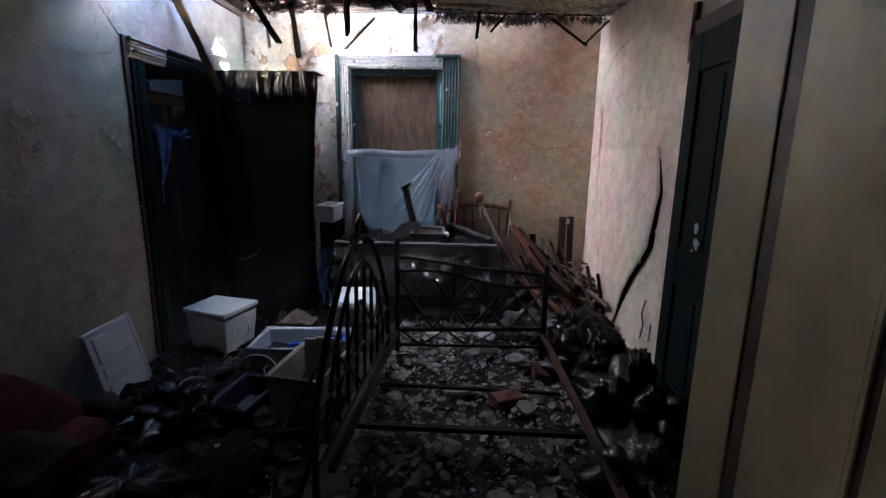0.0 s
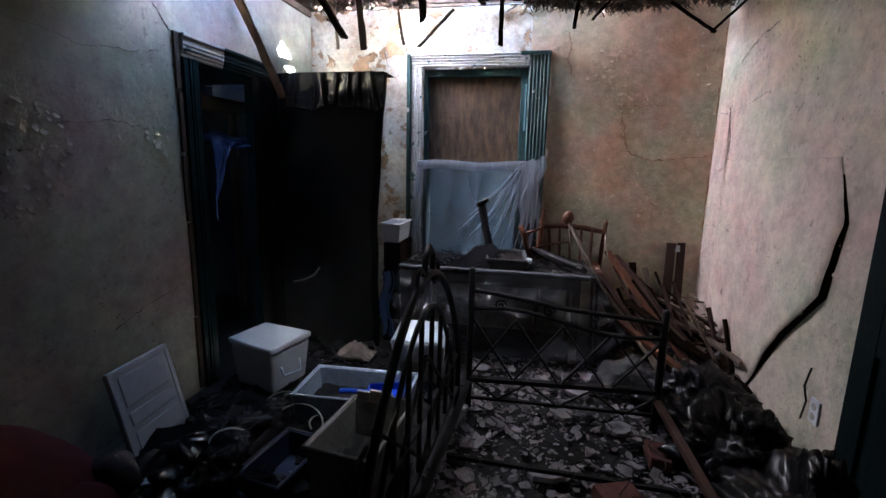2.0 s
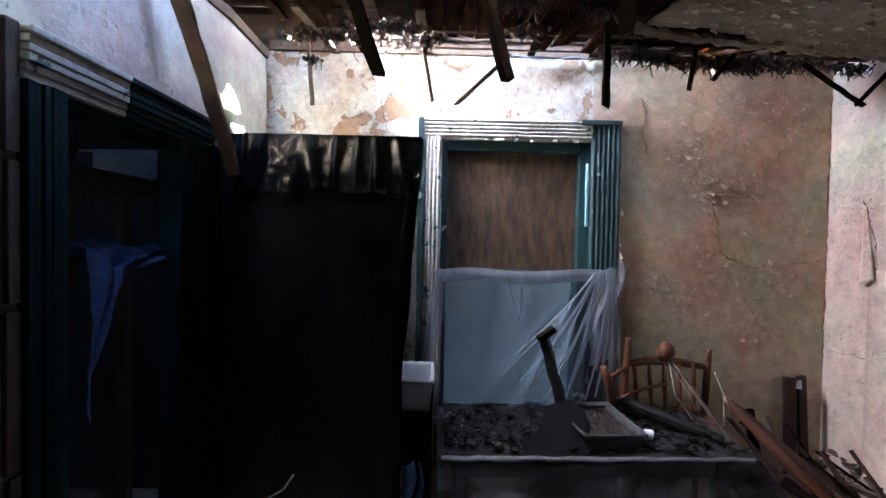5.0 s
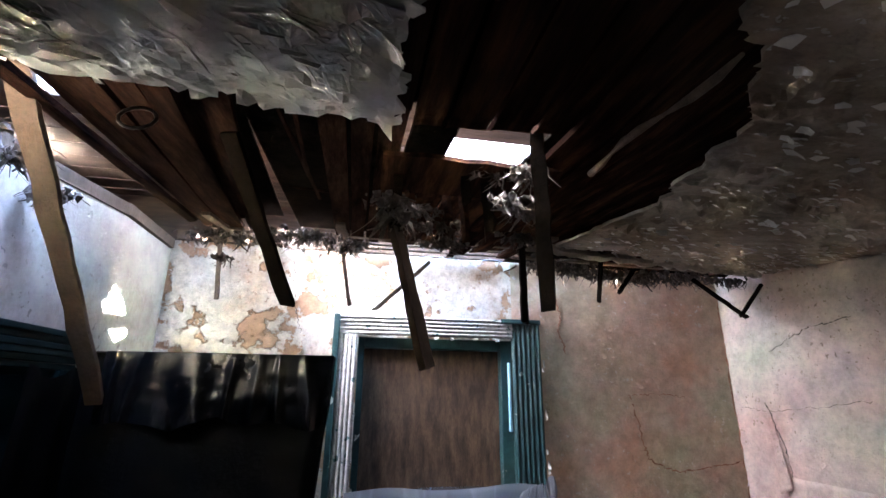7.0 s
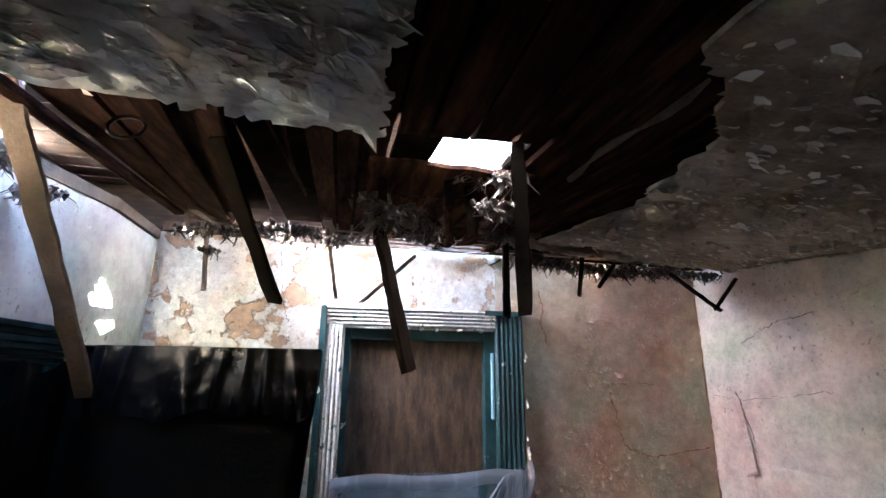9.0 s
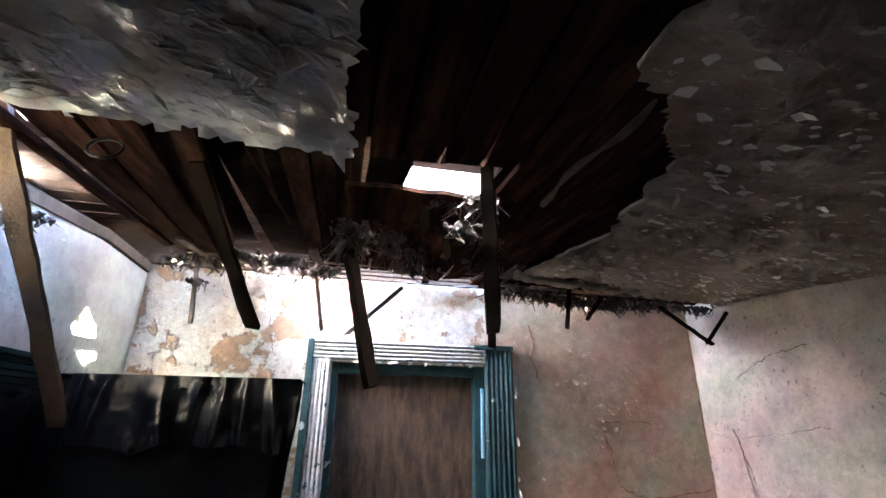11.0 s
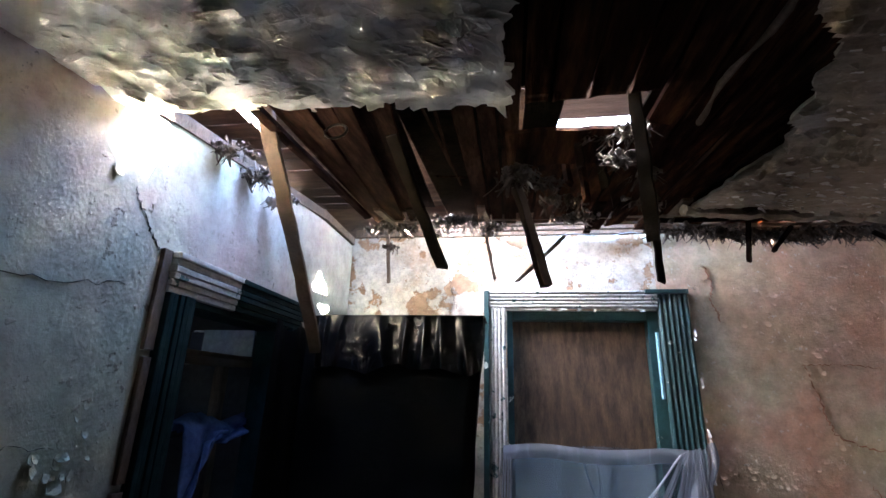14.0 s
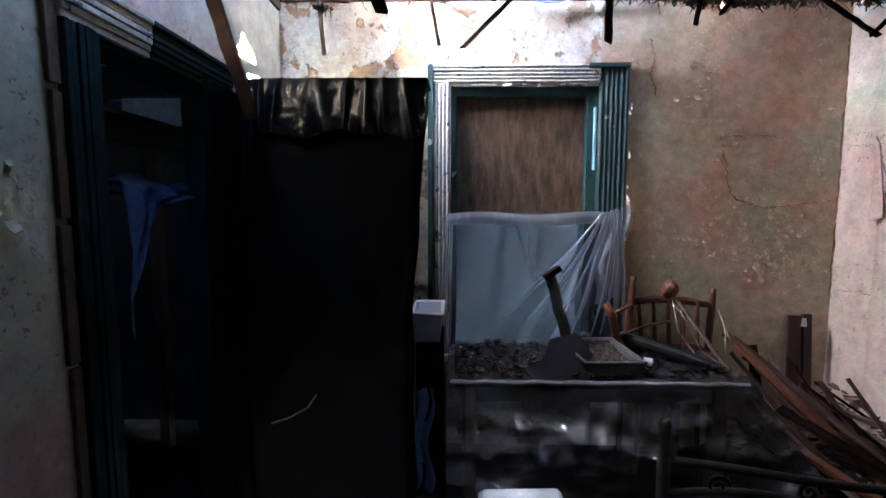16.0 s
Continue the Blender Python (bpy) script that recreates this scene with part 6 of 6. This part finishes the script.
# caddy on a stack beside the wardrobe
cs = thing("crate_stack", (-1.33, 4.32, 0), "dark narrow stack of crates beside the table", "crate")
for k in range(4):
    part("crate", Build().box(-1.405, -1.262, 4.14 + 0.01 * (k % 2), 4.50, 0.215 * k, 0.215 * k + 0.205), M["slat"], cs, bevel=0.004)
tray("white_caddy", -1.345, 4.31, 0.852, 0.13, 0.30, 0.15, M["white_plastic"], "white plastic caddy standing on dark crates", wall=0.01)
tagged(part("blue_bag", Build().sheet(12, 24, lambda u, v: (-1.41 + 0.09 * u + 0.02 * math.sin(9 * v), 4.12 - 0.03 * math.sin(6 * u + 3 * v), 0.62 - 0.55 * v)), M["denim"], None, smooth=True, thick=0.003), "limp blue plastic bag hanging beside the wardrobe", "bag")
tagged(part("pale_rag", Build().sheet(16, 16, lambda u, v: (-1.62 + 0.28 * u, 3.62 + 0.18 * v, 0.06 + 0.10 * math.sin(math.pi * u) * math.sin(math.pi * v) + 0.03 * nz(u * 9, v * 9))), M["cloth"], None, smooth=True, thick=0.004), "pale crumpled rag on the floor by the wardrobe", "rag")


# ---- black bags and the red armchair ----
def bag(x, y, z, sx, sy, sz, seed, label="shiny black plastic rubbish bag", material="black_shiny", crumple=0.6):
    """A slumped bag: a ball flattened below and creased all over."""
    nu, nv = 72, 44

    def fn(u, v):
        a, t = 2 * math.pi * u, math.pi * v
        d = Vector((math.sin(t) * math.cos(a), math.sin(t) * math.sin(a), math.cos(t)))
        k = 1 + crumple * nz(d.x * 2 + seed, d.y * 2, d.z * 2) + 0.35 * crumple * abs(nz(d.x * 6 + seed, d.y * 6, d.z * 6)) - 0.55 * crumple * abs(nz(d.x * 4.5 - seed, d.y * 4.5, d.z * 4.5)) - 0.45 * crumple * abs(nz(d.x * 11 + seed, d.y * 11, d.z * 11)) - 0.25 * crumple * abs(nz(d.x * 22 + seed, d.y * 22, d.z * 22))
        return (x + sx * d.x * k, y + sy * d.y * k, max(0.005, z + 0.85 * sz * d.z * k))
    ob = part("rubbish_bag", Build().sheet(nu, nv, fn), M[material], None, smooth=True)
    return tagged(ob, label, "bag", "black rubbish bags")


for k, (x, y, z, sx, sy, sz) in enumerate(((0.86, 2.35, 0.14, 0.26, 0.34, 0.30), (0.80, 2.95, 0.12, 0.30, 0.30, 0.26), (0.72, 1.75, 0.10, 0.24, 0.32, 0.24), (0.78, 3.35, 0.14, 0.32, 0.24, 0.22), (0.9, 1.2, 0.1, 0.22, 0.3, 0.2))):
    bag(x, y, z, sx, sy, sz, 3.7 * k + 1)
for k, (x, y, z, sx, sy, sz) in enumerate(((-1.55, 2.2, 0.08, 0.26, 0.22, 0.20), (-1.45, 1.65, 0.05, 0.36, 0.30, 0.14), (-1.1, 1.25, 0.05, 0.36, 0.28, 0.12), (-1.72, 2.62, 0.06, 0.25, 0.2, 0.12), (-0.75, 1.2, 0.03, 0.28, 0.25, 0.09))):
    bag(x, y, z, sx, sy, sz, 5.3 * k + 20, "crumpled black plastic rubbish bag on the floor")
bag(0.42, 3.55, 0.14, 0.22, 0.16, 0.16, 77, "torn silvery plastic bag on the rubbish", "film_dark", 0.4)
ac = thing("red_armchair", (-1.98, 1.75, 0), "faded red upholstered armchair tipped in the corner", "armchair")
part("seat", Build().box(-2.2, -1.75, 1.55, 2.0, 0.06, 0.22, None), M["red"], ac, bevel=0.05)
part("backrest", Build().sheet(24, 18, lambda u, v: (-2.21 + 0.30 * v, 1.5 + 0.56 * u, 0.12 + 0.34 * math.sin(math.pi * (0.15 + 0.7 * u)) * (1 - 0.9 * v * v) + 0.01 * nz(u * 8, v * 8))), M["red"], ac, "rounded red backrest", smooth=True, thick=0.03)
part("cushion", Build().sheet(18, 18, lambda u, v: (-2.0 + 0.3 * u, 1.45 + 0.32 * v, 0.24 + 0.12 * math.sin(math.pi * u) * math.sin(math.pi * v) + 0.02 * nz(u * 6, v * 6))), M["cloth_dark"], ac, "grimy pale cushion", smooth=True, thick=0.02)
part("arm", Build().tube([(-1.98, 2.08, 0.18), (-1.84, 2.05, 0.24), (-1.74, 2.0, 0.2)], [0.05, 0.06, 0.045], 12), M["cloth_dark"], ac, "worn pale arm", smooth=True)
tagged(part("paper_scrap", Build().sheet(6, 6, lambda u, v: (-1.9 + 0.09 * u, 2.16 + 0.06 * v, 0.05 + 0.03 * u + 0.01 * nz(u * 9, v * 9))), M["white_panel"], None, thick=0.002), "scrap of white paper on the floor", "paper")
tagged(part("fallen_wire", Build().tube([(-2.05, 3.86, 0.55), (-1.98, 3.9, 0.56), (-1.9, 3.92, 0.60), (-1.86, 3.93, 0.66)], 0.005, 6), M["grey_plastic"], None, smooth=True), "pale bent wire caught on the black plastic", "wire")

# bucket handles, splinters and scraps among the rubbish
for k, (x, y, z, w, turn_) in enumerate(((-1.55, 2.85, 0.10, 0.12, 0.3), (-1.35, 2.62, 0.16, 0.13, -0.2), (-1.62, 2.45, 0.12, 0.1, 0.9), (-1.28, 2.75, 0.08, 0.09, 1.4))):
    m = Matrix.Translation((x, y, z)) @ Euler((0.5, 0.2, turn_)).to_matrix().to_4x4()
    pts = [m @ Vector((w * math.cos(a), w * 0.8 * math.sin(a), 0)) for a in [0.2 + 0.25 * q for q in range(12)]]
    tagged(part("bucket_handle", Build().tube(pts, 0.005, 6), M["grey_plastic"], None, smooth=True), "pale plastic bucket handle lying in the rubbish", "handle", "bucket handles")
r = random.Random(81)
for k in range(16):
    a = Vector((r.uniform(0.4, 0.95), r.uniform(4.0, 4.6), r.uniform(0.45, 0.7)))
    c = a + Vector((r.uniform(0.05, 0.4), r.uniform(-0.55, -0.2), r.uniform(-0.42, -0.2)))
    c.x = min(c.x, 1.12)
    c.z = max(c.z, 0.06)
    tagged(part("splintered_stick", Build().ragged(a, c, r.uniform(0.015, 0.035), 0.012, 300 + k, 6, 0.3), M[r.choice(("slat", "slat", "slat_pale", "redwood"))]), "splintered stick on the rubbish heap", "stick", "sticks on the heap")
rubble("left_scraps", 900, lambda r: (lambda x, y: (x, y, floor_h(x, y) + 0.03 * r.random() + 0.01))(r.uniform(-2.2, -0.75), r.uniform(0.5, 3.9)), (0.012, 0.06), M["char"], "dark scraps of plastic and rubbish by the tubs", 67, 0.5)
rubble("left_pale_scraps", 70, lambda r: (lambda x, y: (x, y, floor_h(x, y) + 0.04 * r.random() + 0.015))(r.uniform(-2.1, -0.8), r.uniform(1.4, 3.8)), (0.008, 0.03), M["chips"], "pale scraps among the dark rubbish", 68, 0.3)
heap("left_heap", -2.25, -0.78, 1.0, 3.9, lambda u, v: 0.05, M["black_film"], "black plastic and dirt heaped round the tubs", 8, 60, 0.09)
